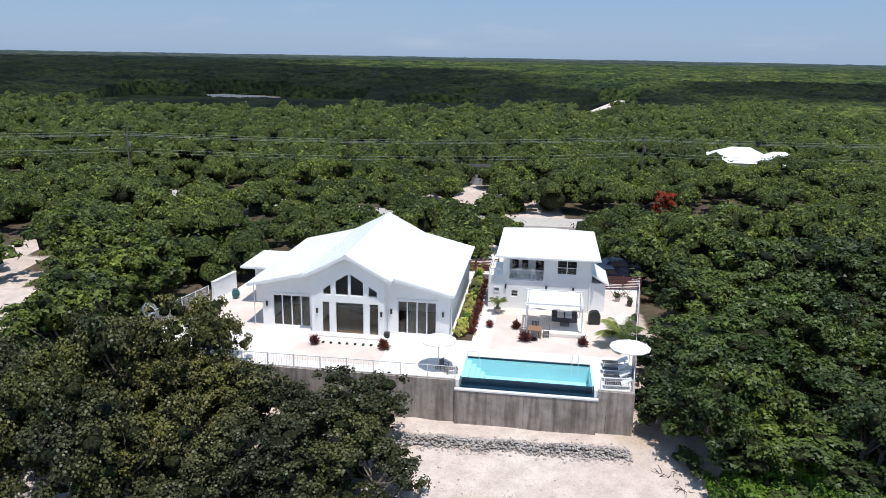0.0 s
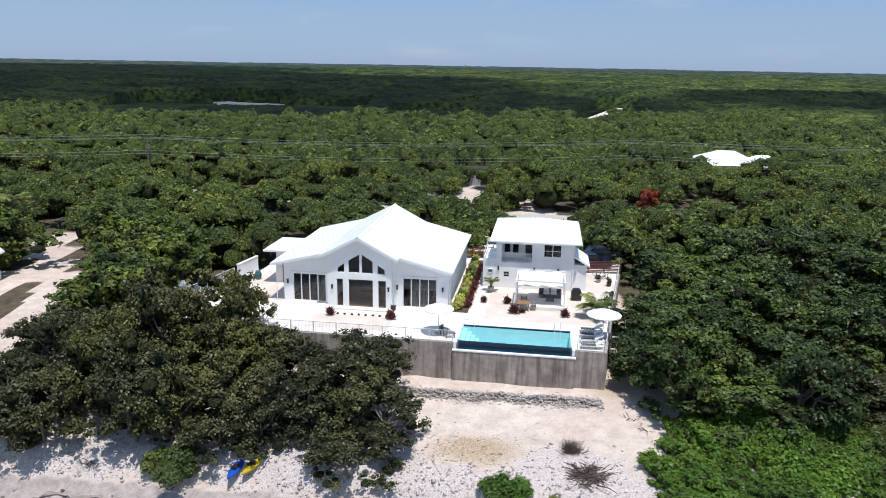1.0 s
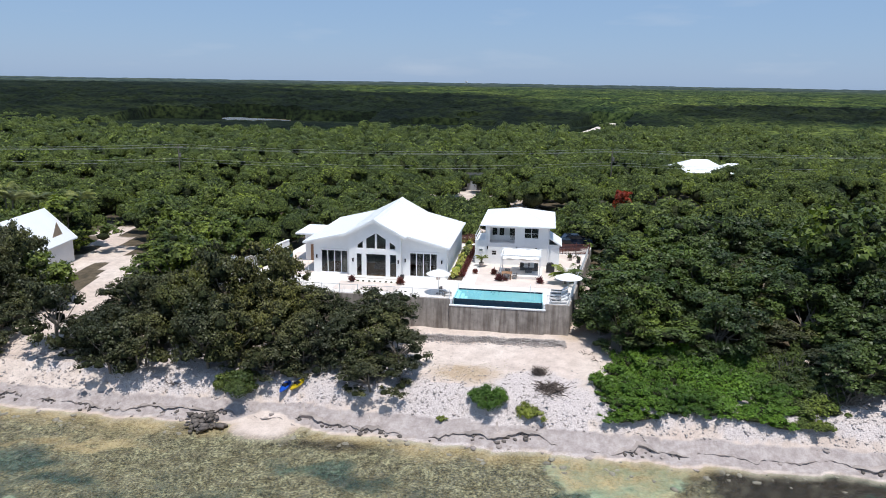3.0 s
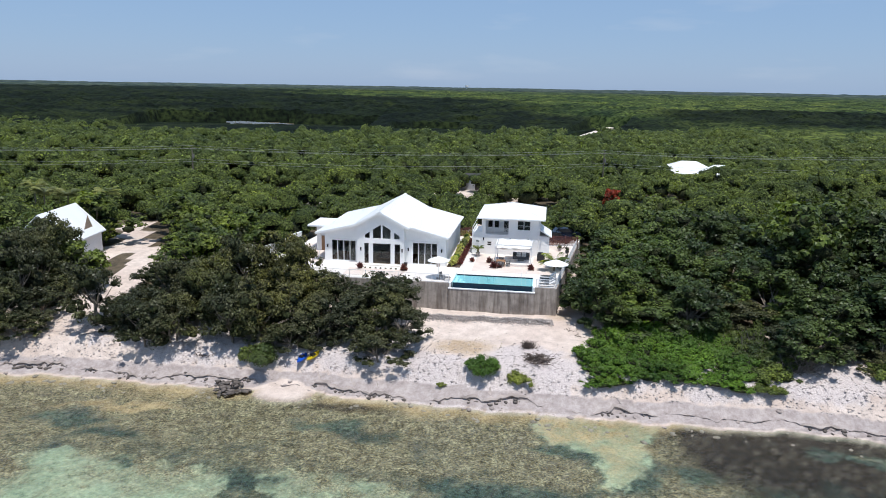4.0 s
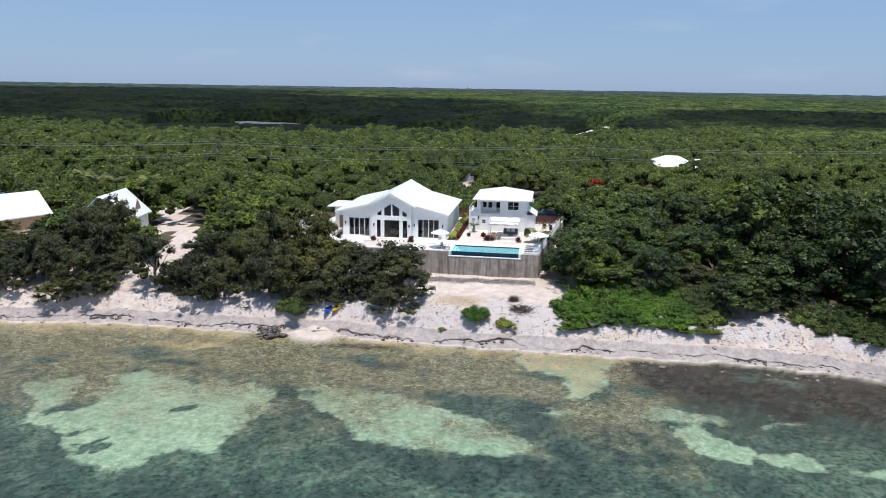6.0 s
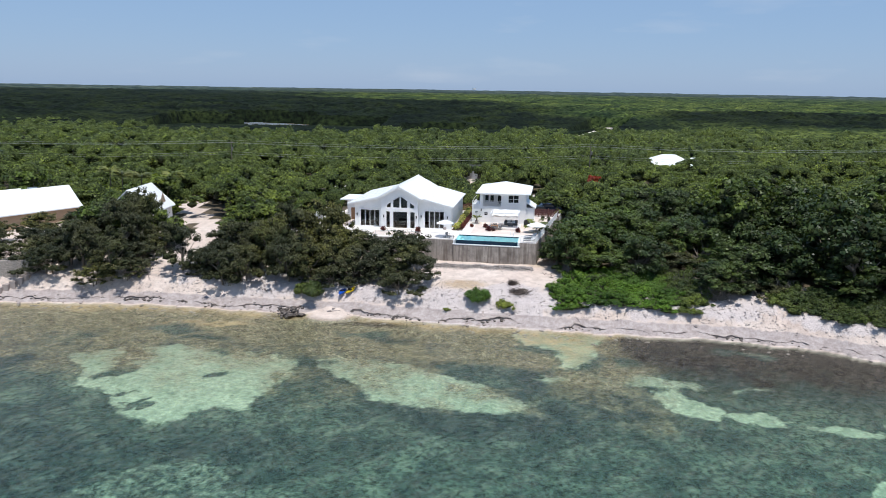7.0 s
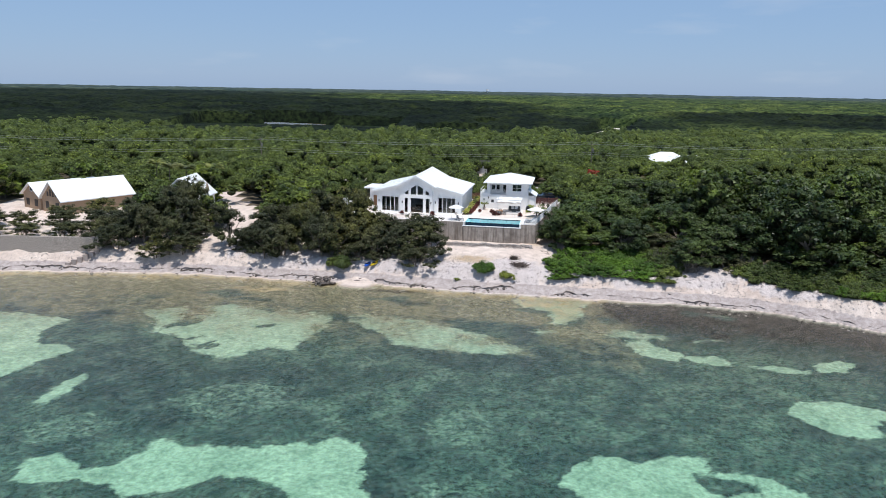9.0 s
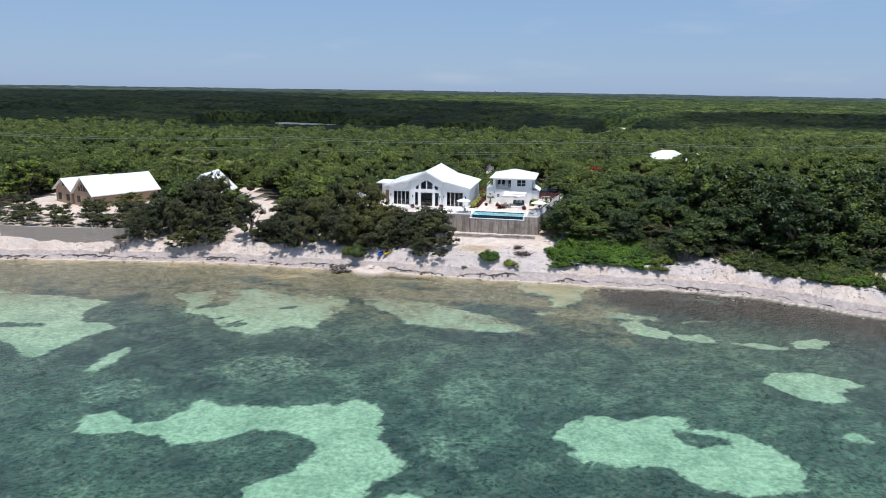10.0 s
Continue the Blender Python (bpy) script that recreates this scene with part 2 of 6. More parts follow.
    grit = mix(n, l, 1.0, ramp(n, l, mid.outputs[0], [(0.36, (0.82, 0.8, 0.79)), (0.6, (1.04, 1.04, 1.04))]).outputs[0], ramp(n, l, fine.outputs[0], [(0.36, (0.8, 0.8, 0.8)), (0.5, (1.02, 1.02, 1.02))]).outputs[0], "MULTIPLY")
    dry = mix(n, l, edge(at("dirt"), mid, 1.0, 0.2), mix(n, l, 1.0, sand.outputs[0], grit, "MULTIPLY"), soil.outputs[0])
    c = mix(n, l, edge(at("rubble"), mid), dry, rub.outputs[0])
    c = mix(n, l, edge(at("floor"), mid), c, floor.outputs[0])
    c = mix(n, l, edge(at("wet"), mid, 0.3), c, wet.outputs[0])
    bed = mix(n, l, edge(at("bright"), blot, 0.8, 0.115), grass_c, sandy)
    bed = mix(n, l, edge(at("reef"), weed, 1.4, 0.16), bed, reef)
    bed = mix(n, l, edge(at("shoal"), weed, 1.2, 0.2), bed, shoal)
    bed = mix(n, l, edge(at("dark_weed"), blot, 1.6, 0.22), bed, grass_c)
    bed = mix(n, l, edge(at("wrack"), weed, 1.2, 0.15), bed, ramp(n, l, pit.outputs[0], [(0.42, (0.006, 0.004, 0.002)), (0.58, (0.022, 0.012, 0.007)), (0.72, (0.15, 0.10, 0.055))]).outputs[0])
    c = mix(n, l, at("sea"), c, bed)
    l.new(c, b.inputs["Base Color"])
    b.inputs["Roughness"].default_value = 0.95
    bump(n, l, fine.outputs[0], 0.6, 0.08, b)
    return m


GROUND = ground_material()


def water_material():
    m, n, l, b = material("sea_water")
    n.remove(b)
    tr, gl, fr, ms = (n.new(k) for k in ("ShaderNodeBsdfTransparent", "ShaderNodeBsdfGlossy", "ShaderNodeFresnel", "ShaderNodeMixShader"))
    # deeper water further out takes more of the red
    geo, sep, far = n.new("ShaderNodeNewGeometry"), n.new("ShaderNodeSeparateXYZ"), n.new("ShaderNodeMapRange")
    l.new(geo.outputs["Position"], sep.inputs[0])
    l.new(sep.outputs["Y"], far.inputs[0])
    far.inputs[1].default_value, far.inputs[2].default_value = 16.0, -22.0
    l.new(mix(n, l, far.outputs[0], (0.80, 0.89, 0.815), (0.61, 0.95, 0.87)), tr.inputs[0])
    gl.inputs["Roughness"].default_value = 0.08
    fr.inputs[0].default_value = 1.2
    w = noise_node(n, l, 1.6, 6, 0.65)
    bp = n.new("ShaderNodeBump")
    bp.inputs["Strength"].default_value, bp.inputs["Distance"].default_value = 1.0, 0.16
    tc, mp = n.new("ShaderNodeTexCoord"), n.new("ShaderNodeMapping")
    mp.inputs["Scale"].default_value, mp.inputs["Rotation"].default_value = (0.9, 1.9, 1.0), (0, 0, radians(-14))
    l.new(tc.outputs["Object"], mp.inputs[0])
    swell = n.new("ShaderNodeTexNoise")               # wind ripples running along the shore
    swell.inputs["Scale"].default_value, swell.inputs["Detail"].default_value = 1.1, 5.0
    l.new(mp.outputs[0], swell.inputs["Vector"])
    l.new(mix(n, l, 0.35, w.outputs[0], swell.outputs[0]), bp.inputs["Height"])
    l.new(bp.outputs[0], gl.inputs["Normal"])
    l.new(bp.outputs[0], fr.inputs["Normal"])
    l.new(fr.outputs[0], ms.inputs[0])
    l.new(tr.outputs[0], ms.inputs[1])
    l.new(gl.outputs[0], ms.inputs[2])
    l.new(ms.outputs[0], n["Material Output"].inputs[0])
    return m


WATER = water_material()


def woods_material():
    m, n, l, b = material("far_woods_canopy")
    geo = n.new("ShaderNodeNewGeometry")
    def nz(scale, detail=5):
        t = n.new("ShaderNodeTexNoise")
        t.inputs["Scale"].default_value, t.inputs["Detail"].default_value = scale, detail
        l.new(geo.outputs["Position"], t.inputs["Vector"])
        return t
    f, g, h = nz(0.35, 6), nz(0.035, 5), nz(0.006, 4)
    r = ramp(n, l, f.outputs[0], [(0.36, (0.008, 0.018, 0.009)), (0.64, (0.088, 0.118, 0.044))])
    t = ramp(n, l, g.outputs[0], [(0.38, (0.4, 0.5, 0.5)), (0.62, (1.5, 1.42, 1.05))])
    z = ramp(n, l, h.outputs[0], [(0.40, (0.6, 0.68, 0.7)), (0.6, (1.25, 1.15, 0.95))])
    # Painted cloud shadow: this mask darkens the canopy colour.
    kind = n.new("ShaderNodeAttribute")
    kind.attribute_name = "cloud_shade"
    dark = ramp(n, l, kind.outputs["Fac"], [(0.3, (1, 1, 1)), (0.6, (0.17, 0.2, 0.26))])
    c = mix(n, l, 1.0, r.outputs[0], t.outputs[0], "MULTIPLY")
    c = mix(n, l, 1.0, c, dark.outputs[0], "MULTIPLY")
    # Distance haze is painted in: far canopy turns blue-grey.
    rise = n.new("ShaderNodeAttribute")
    rise.attribute_name = "far_haze"
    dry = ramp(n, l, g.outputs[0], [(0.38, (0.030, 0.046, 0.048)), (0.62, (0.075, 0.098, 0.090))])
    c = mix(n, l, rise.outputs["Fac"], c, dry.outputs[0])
    l.new(mix(n, l, 1.0, c, z.outputs[0], "MULTIPLY"), b.inputs["Base Color"])
    b.inputs["Roughness"].default_value = 0.95
    b.inputs["Specular IOR Level"].default_value = 0.08
    bump(n, l, f.outputs[0], 1.0, 0.9, b)
    return m


WOODS = woods_material()
POOL = plain("turquoise_pool_plaster", (0.54, 0.83, 0.87), 0.5, var=0.08, scale=0.4)
NAVY = plain("navy_pool_tile", (0.012, 0.035, 0.06), 0.25, var=0.3, scale=3)

# ---- building helpers ----
TILT_HOUSE = 8.2
HM = pose(0, 0, 0, 0, 0, -TILT_HOUSE)      # the compound's own axes: u along the facades, v away from the sea
DECK = 7.6
HC, HS = math.cos(radians(TILT_HOUSE)), math.sin(radians(TILT_HOUSE))


def thing(name, label, category, m, group="", kind=""):
    e = new(name)
    e.empty_display_size = 0.3
    e.matrix_basis = m
    return tagged(e, label, category, group, kind)


def at(u, v, z=DECK, turn=0.0):
    return HM @ pose(u, v, z, 0, 0, turn)


def part(name, bm, mat, parent=None, label="", smooth=False):
    me = bpy.data.meshes.new(name)
    bmesh.ops.recalc_face_normals(bm, faces=bm.faces)
    bm.to_mesh(me)
    bm.free()
    me.materials.append(mat)
    if smooth:
        me.polygons.foreach_set("use_smooth", [True] * len(me.polygons))
    ob = new(name, me)
    ob.parent = parent
    return tagged(ob, label)


def box(bm, x0, x1, y0, y1, z0, z1):
    vs = [bm.verts.new((x, y, z)) for z in (z0, z1) for y in (y0, y1) for x in (x0, x1)]
    for f in ((0, 2, 3, 1), (4, 5, 7, 6), (0, 1, 5, 4), (2, 6, 7, 3), (0, 4, 6, 2), (1, 3, 7, 5)):
        bm.faces.new([vs[i] for i in f])


def boxes(*items, bevel=0.0):
    bm = bmesh.new()
    for i in items:
        box(bm, *i)
    if bevel:
        bmesh.ops.bevel(bm, geom=bm.edges[:], offset=bevel, segments=2, affect="EDGES")
    return bm


def prism(bm, outline, y0, y1):
    """The outline in x and z, drawn out from y0 to y1."""
    a = [bm.verts.new((x, y0, z)) for x, z in outline]
    b = [bm.verts.new((x, y1, z)) for x, z in outline]
    bm.faces.new(a)
    bm.faces.new(b[::-1])
    for i in range(len(a)):
        j = (i + 1) % len(a)
        bm.faces.new((a[i], b[i], b[j], a[j]))


def tube(bm, p, q, r0, r1, n=8):
    p, q = Vector(p), Vector(q)
    d = (q - p).normalized()
    s = d.orthogonal().normalized()
    t = d.cross(s)
    ring = [[bm.verts.new(c + r * (math.cos(2 * math.pi * i / n) * s + math.sin(2 * math.pi * i / n) * t)) for i in range(n)] for c, r in ((p, r0), (q, r1))]
    for i in range(n):
        j = (i + 1) % n
        bm.faces.new((ring[0][i], ring[0][j], ring[1][j], ring[1][i]))
    bm.faces.new(ring[0][::-1])
    bm.faces.new(ring[1])


def array_mesh(name, verts, faces, mat, smooth=False):
    """A mesh from numpy arrays; faces all of one size."""
    me = bpy.data.meshes.new(name)
    k = faces.shape[1]
    me.vertices.add(len(verts))
    me.vertices.foreach_set("co", np.ascontiguousarray(verts, dtype=np.float32).ravel())
    me.loops.add(faces.size)
    me.loops.foreach_set("vertex_index", np.ascontiguousarray(faces, dtype=np.int32).ravel())
    me.polygons.add(len(faces))
    me.polygons.foreach_set("loop_start", np.arange(0, faces.size, k, dtype=np.int32))
    if smooth:
        me.polygons.foreach_set("use_smooth", np.ones(len(faces), dtype=bool))
    me.materials.append(mat)
    me.update(calc_edges=True)
    me.validate()
    return me


# ---- ground ----
SHORE_X = np.array([-4800, -140, -80, -53, -38, -25, -12.5, 1.5, 17, 34, 46.6, 59, 90, 4800.0])
SHORE_Y = np.array([40, 38, 36, 37.2, 36.5, 34.8, 33.3, 30.9, 28.0, 26.5, 22.6, 14.5, 4, -60.0])


def wave(x, y, f, seed=0.0):
    """Smooth unevenness between -1 and 1, for arrays."""
    return (np.sin(x * f + 1.3 * np.sin(y * f * 0.7 + seed) + seed) * np.cos(y * f * 1.1 + 1.7 * np.sin(x * f * 0.6 - seed) + 2 * seed)
            + 0.5 * np.sin(x * f * 2.3 + 2 * np.sin(y * f * 1.9 + seed) - seed)) / 1.5


def inland(x, y):
    return y - np.interp(x, SHORE_X, SHORE_Y) + 0.5 * wave(x, 0 * x, 0.55, 1.0) + 0.25 * wave(x, 0 * x, 1.7, 2.0)


def ground_z(x, y):
    d = inland(x, y)
    z = np.interp(d, [-300, -60, -25, -6, -0.6, 0.25, 1.1, 2.3, 4.5, 8, 14, 30, 150, 320, 900, 4800],
                  [-1.6, -0.75, -0.55, -0.42, -0.26, 0.07, 0.32, 0.95, 2.8, 3.4, 4.1, 5.2, 5.5, 1.2, 1.0, 3.0])
    return z + np.where(d > 0, 0.12, 0.08) * wave(x, y, 0.8, 3.0) * np.clip(np.abs(d), 0, 1)


def to_house(x, y):
    return x * HC - y * HS, x * HS + y * HC


def near_line(x, y, pts, half):
    """Whether places lie within half of a line of places."""
    hit = np.zeros(np.shape(x), bool)
    for (ax, ay), (bx, by) in zip(pts, pts[1:]):
        t = np.clip(((x - ax) * (bx - ax) + (y - ay) * (by - ay)) / ((bx - ax) ** 2 + (by - ay) ** 2), 0, 1)
        hit |= np.hypot(x - ax - t * (bx - ax), y - ay - t * (by - ay)) < half
    return hit


LEFT_PATH = [(-41.5, 40), (-41, 52), (-41, 63), (-43.5, 71), (-49, 80), (-54, 92)]
ROAD = [(-260, 168), (-70, 136), (4, 110.5), (22, 109), (44, 112), (160, 84)]
LANE = [(5.4, 110), (7.4, 147)]
FAR_TRACK = [(70, 360), (118, 490)]


def clear(x, y, grow=0.0):
    """Where no trees grow."""
    u, v = to_house(x, y)
    c = (u > -31.5 - grow) & (u < 7.6 + 0.125 * (v - 48) + grow * 2.0) & (v > 47.0 - grow) & (v < 75.5 + grow)
    c |= (u > -9 - grow) & (u < 9) & (v > 74) & (v < 80 + grow)
    c |= (u > -8) & (u < 8) & (v > 88) & (v < 91)
    c |= near_line(x, y, LEFT_PATH, 2.3 + grow) | near_line(x, y, LANE, 1.2 + grow) | near_line(x, y, [(58, 330), (70, 360), (118, 490)], 7 + grow)
    c |= (x > -3.5 - grow) & (x < np.where(y > 45, 13.6, 15.6) + grow * 1.5) & (y < 52)
    c |= (x > -97) & (x < -62 + grow) & (y < 79) & (y > 40)
    c |= (u > -5) & (u < 5) & (v > 79) & (v < 90)
    c |= np.hypot(x - 34, y - 108) < 1.8
    c |= (x > 3) & (x < 21) & (y > 93) & (y < 114)
    c |= (x > -60.5 - grow) & (x < -47.5) & (y > 59.5) & (y < 74)
    c |= (x > 57) & (x < 84) & (y > 148.5) & (y < 174)
    c |= inland(x, y) < 6.0 - grow * 0
    return c


def patch(x, y, cx, cy, rx, ry, turn=0.0):
    """1 inside an oval, falling to 0 outside."""
    a = radians(turn)
    p, q = (x - cx) * math.cos(a) + (y - cy) * math.sin(a), -(x - cx) * math.sin(a) + (y - cy) * math.cos(a)
    return np.clip(1.5 - np.hypot(p / rx, q / ry), 0, 1)


def inside(x, y, outline):
    """How far places lie within a closed outline; below 0 outside it."""
    best, hit = np.full(np.shape(x), 1e9), np.zeros(np.shape(x), bool)
    for (ax, ay), (bx, by) in zip(outline, outline[1:] + outline[:1]):
        t = np.clip(((x - ax) * (bx - ax) + (y - ay) * (by - ay)) / ((bx - ax) ** 2 + (by - ay) ** 2), 0, 1)
        best = np.minimum(best, np.hypot(x - ax - t * (bx - ax), y - ay - t * (by - ay)))
        if ay != by:
            hit ^= ((ay > y) != (by > y)) & (x < (bx - ax) * (y - ay) / (by - ay) + ax)
    return np.where(hit, best, -best)


def build_ground():
    def axis(lo, hi, step, far):
        fine = np.arange(lo, hi + step / 2, step)
        grow = step * np.cumsum(1.22 ** np.arange(1, 60))
        grow = grow[grow < far]
        return np.concatenate([(lo - grow)[::-1], fine, hi + grow])
    xs, ys = axis(-90, 64, 0.55, 4600), axis(-46, 54, 0.55, 4600)
    x, y = np.meshgrid(xs, ys)
    d = inland(x, y)
    z = ground_z(x, y)
    u, v = to_house(x, y)
    yard = (u > -31) & (u < 6.8) & (v > 48.8) & (v < 82)
    z = np.where(yard, np.maximum(z, 0) * 0 + 5.0, z)
    spill = np.clip(1.6 * patch(x, y, -15.2, 33.4, 2.4, 1.6, -8) + 0.15 * wave(x, y, 2.0, 3), 0, 1)
    z = np.where(spill > 0.3, np.maximum(z, 0.04 + 0.2 * spill), z)
    verts = np.stack([x, y, z], -1).reshape(-1, 3)
    nx, ny = len(xs), len(ys)
    i = np.arange(nx * ny).reshape(ny, nx)
    faces = np.stack([i[:-1, :-1], i[:-1, 1:], i[1:, 1:], i[1:, :-1]], -1).reshape(-1, 4)
    me = array_mesh("ground", verts, faces, GROUND, True)
    warp_x, warp_y = x + 1.6 * wave(x, y, 0.35, 5) + 0.7 * wave(x, y, 0.9, 6) + 0.45 * wave(x, y, 2.1, 16), y + 1.3 * wave(x, y, 0.4, 7) + 0.5 * wave(x, y, 1.1, 8) + 0.35 * wave(x, y, 2.4, 18)
    def ovals(items):
        o = np.zeros_like(x)
        for it in items:
            o = np.maximum(o, patch(warp_x, warp_y, *it))
        return o
    edge_x, edge_y = x + 0.5 * wave(x, y, 0.9, 6) + 0.35 * wave(x, y, 2.1, 16), y + 0.45 * wave(x, y, 1.1, 8) + 0.3 * wave(x, y, 2.4, 18)
    def sheets(outlines, soft):
        return np.maximum.reduce([np.clip(0.5 + inside(edge_x, edge_y, o) / soft, 0, 1) for o in outlines])
    bright = np.maximum(sheets(OUTER_SAND, 1.7), 0.68 * sheets(FRINGE_SAND, 2.0))
    for it in FAINT_PATCHES:
        bright = np.maximum(bright, 0.42 * patch(warp_x, warp_y, *it))
    for it in WEED_PATCHES:
        bright = np.minimum(bright, 1 - patch(warp_x, warp_y, *it))
    wedge = sheets([WEDGE], 2.4)
    bright = np.maximum(bright, 0.76 * wedge)
    reef = np.interp(d, [-31, -24, -15, -6, 0.5], [0.0, 0.36, 0.56, 0.8, 0.9]) + 0.14 * wave(x, y, 0.25, 9)
    reef = np.where(x > 18, np.maximum(reef, np.interp(d, [-11, -5], [0, 0.9])), reef)
    reef = reef - 0.7 * patch(x, y, 6, 14.8, 4.5, 2.4, -10) - 0.7 * wedge
    reef = reef * np.interp(x, [22, 30], [1, 0.25])
    shoal = np.maximum(np.interp(d, [-4.5, -1.2, 0.5], [0.0, 0.5, 0.8]), 0.62 * np.maximum(ovals(SHOALS), 0.8 * wedge)) * np.interp(x, [22, 34], [1, 0.25]) + 0.12 * wave(x, y, 0.5, 11)
    dark_weed = 0.8 * ovals(REEF_WEED)
    wrack = np.interp(d, [-21, -10, -1, -0.3], [0.22, 0.56, 0.95, 0.5]) * np.clip((x - 15) / 11, 0, 1) + 0.6 * patch(x, y, -8, 30.8, 6, 1.2, -8) - 0.8 * patch(warp_x, warp_y, 36, 22.3, 4, 0.9, -25)
    layers = {
        "wrack": wrack,
        "sea": np.interp(d, [-0.3, 0.2], [1, 0]) * (1 - spill), "wet": np.interp(d, [0.1, 0.8, 2.3, 3.1], [0.3, 0.85, 0.8, 0.0]) * (1 - spill),
        "rubble": np.interp(d, [2, 4, 9, 12], [0.25, 0.7, 0.62, 0.2]) + 0.28 * wave(x, y, 0.22, 4) - np.where(x < -38, 0.35, 0.0) - 0.25 * patch(x, y, 5, 40.5, 7, 4) + 0.4 * ((x > -4) & (x < 13) & (y < 36.9 - 0.17 * x + 0.4 * wave(x, y, 0.9, 3))) - spill,
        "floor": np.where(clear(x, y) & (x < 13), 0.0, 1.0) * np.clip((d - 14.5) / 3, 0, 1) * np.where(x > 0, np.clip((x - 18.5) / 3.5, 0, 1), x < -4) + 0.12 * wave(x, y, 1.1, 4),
        "dirt": 0.75 * np.maximum(patch(x, y, 3.0, 38.6, 3.6, 1.7, -8), 0.7 * patch(x, y, 14.5, 46.5, 2.5, 1.6, -20)), "bright": bright, "reef": reef, "shoal": shoal, "dark_weed": dark_weed}
    for key, values in layers.items():
        a = me.attributes.new(key, "FLOAT", "POINT")
        a.data.foreach_set("value", np.ascontiguousarray(values, dtype=np.float32).ravel())
    tagged(new("ground", me), "pinkish coral sand and rubble shore running into sea bed and forest floor", "ground", kind="structure")


# pale sand on the sea bed, and weed within it: centre, half sizes, turn
OVAL_BANK = [(9.9, -22.9), (11.0, -20.4), (13.4, -18.7), (16.1, -19.2), (17.0, -20.0), (19.5, -18.5), (23.7, -18.2), (22.3, -21.2), (26.4, -20.9), (28.3, -22.7), (29.8, -25.3), (30.3, -28.7), (29.1, -31.0), (27.1, -32.0), (24.3, -32.4), (21.3, -31.9), (20.0, -30.3), (18.5, -28.0), (15.3, -28.6), (13.0, -28.1), (11.4, -27.4)]
EAST_BANK = [(34.3, -8.4), (36.3, -6.2), (40.9, -5.9), (43.8, -7.6), (45.0, -9.1), (40.8, -11.4), (41.7, -13.3), (39.0, -14.0), (36.6, -12.9), (35.0, -11.1)]
CHIP_BANK = [(36.7, -21.5), (38.5, -20.2), (38.4, -22.5), (36.8, -23.1)]
HOOKED_BANK = [(-34.3, -25.5), (-34.8, -22.5), (-32.7, -21.1), (-29.5, -23.4), (-26.8, -22.0), (-25.6, -17.9), (-22.3, -19.0), (-16.7, -18.9), (-11.3, -17.8), (-9.1, -16.7), (-6.6, -18.8), (-6.4, -23.5), (-5.0, -27.7), (-3.1, -29.7), (-5.1, -31.5), (-6.5, -34.2), (-8.1, -37.8), (-15.9, -38.3), (-16.0, -34.0), (-12.6, -31.1), (-11.6, -27.1), (-13.2, -24.5), (-17.5, -23.9), (-20.2, -25.6), (-24.1, -27.5), (-26.4, -25.5), (-29.2, -25.1), (-32.0, -25.9)]
OUTER_BANK = [(-5.9, -38.0), (-4.3, -33.9), (-2.5, -33.9), (-0.9, -34.8), (0.7, -37.6)]
STREAK_BANK = [(-40.9, -11.0), (-41.0, -9.0), (-40.2, -5.2), (-38.9, -3.1), (-38.4, -6.9), (-39.1, -11.4)]
WEST_BANK = [(-82.7, 21.9), (-70.0, 19.1), (-63.2, 16.6), (-57.0, 16.3), (-50.3, 13.9), (-51.8, 9.7), (-49.6, 4.8), (-46.3, 5.1), (-43.9, 2.9), (-46.4, -0.6), (-47.3, -2.8), (-47.8, -6.8), (-49.3, -8.2), (-53.4, -4.3), (-56.0, -2.5), (-65.6, -1.2)]
FRINGE_WEST = [(-48.3, 18.5), (-45.1, 19.1), (-39.8, 15.1), (-38.1, 10.0), (-34.5, 8.5), (-30.0, 2.9), (-26.0, 1.4), (-24.1, 2.3), (-22.2, 5.4), (-17.9, 4.6), (-17.7, 8.7), (-15.7, 13.8), (-16.2, 19.0), (-23.6, 21.4), (-31.3, 23.1), (-37.7, 21.2)]
FRINGE_EAST = [(-14.0, 16.6), (-11.9, 14.0), (-8.3, 10.8), (-7.0, 7.7), (-3.0, 6.2), (2.9, 5.0), (6.9, 5.0), (9.2, 6.4), (8.9, 8.1), (6.6, 9.7), (5.5, 11.6), (1.1, 14.8), (-4.4, 18.2), (-10.0, 19.8), (-14.3, 20.6)]
STRIP_A = [(22.2, 11.1), (24.3, 12.0), (26.0, 9.5), (28.5, 6.9), (27.0, 4.5), (24.4, 5.4), (22.6, 7.5)]
STRIP_B = [(28.2, 6.2), (32.0, 6.7), (34.0, 4.7), (31.7, 3.4), (28.5, 4.6)]
STRIP_C = [(34.2, 3.4), (38.9, 3.8), (41.9, 2.6), (40.1, 1.4), (36.3, 2.3)]
STRIP_D = [(42.9, 5.2), (46.1, 5.7), (48.0, 5.2), (45.3, 2.5), (42.5, 2.2)]
STRIP_E = [(55.4, 10.6), (61.6, 13.1), (58.3, 7.2)]
WEDGE = [(10.2, 24.4), (13.5, 22.4), (13.6, 19.7), (12.5, 16.5), (15.9, 17.2), (18.0, 19.2), (19.7, 24.1), (21.2, 28.0), (14.7, 30.2), (8.3, 29.6)]
PALE_BAND = [(7.7, 16.7), (9.6, 14.7), (15.1, 15.8), (17.6, 15.2), (22.1, 16.0), (25.5, 15.2), (28.6, 13.6), (28.7, 11.3), (21.9, 12.1), (14.5, 12.6), (10.0, 13.3)]
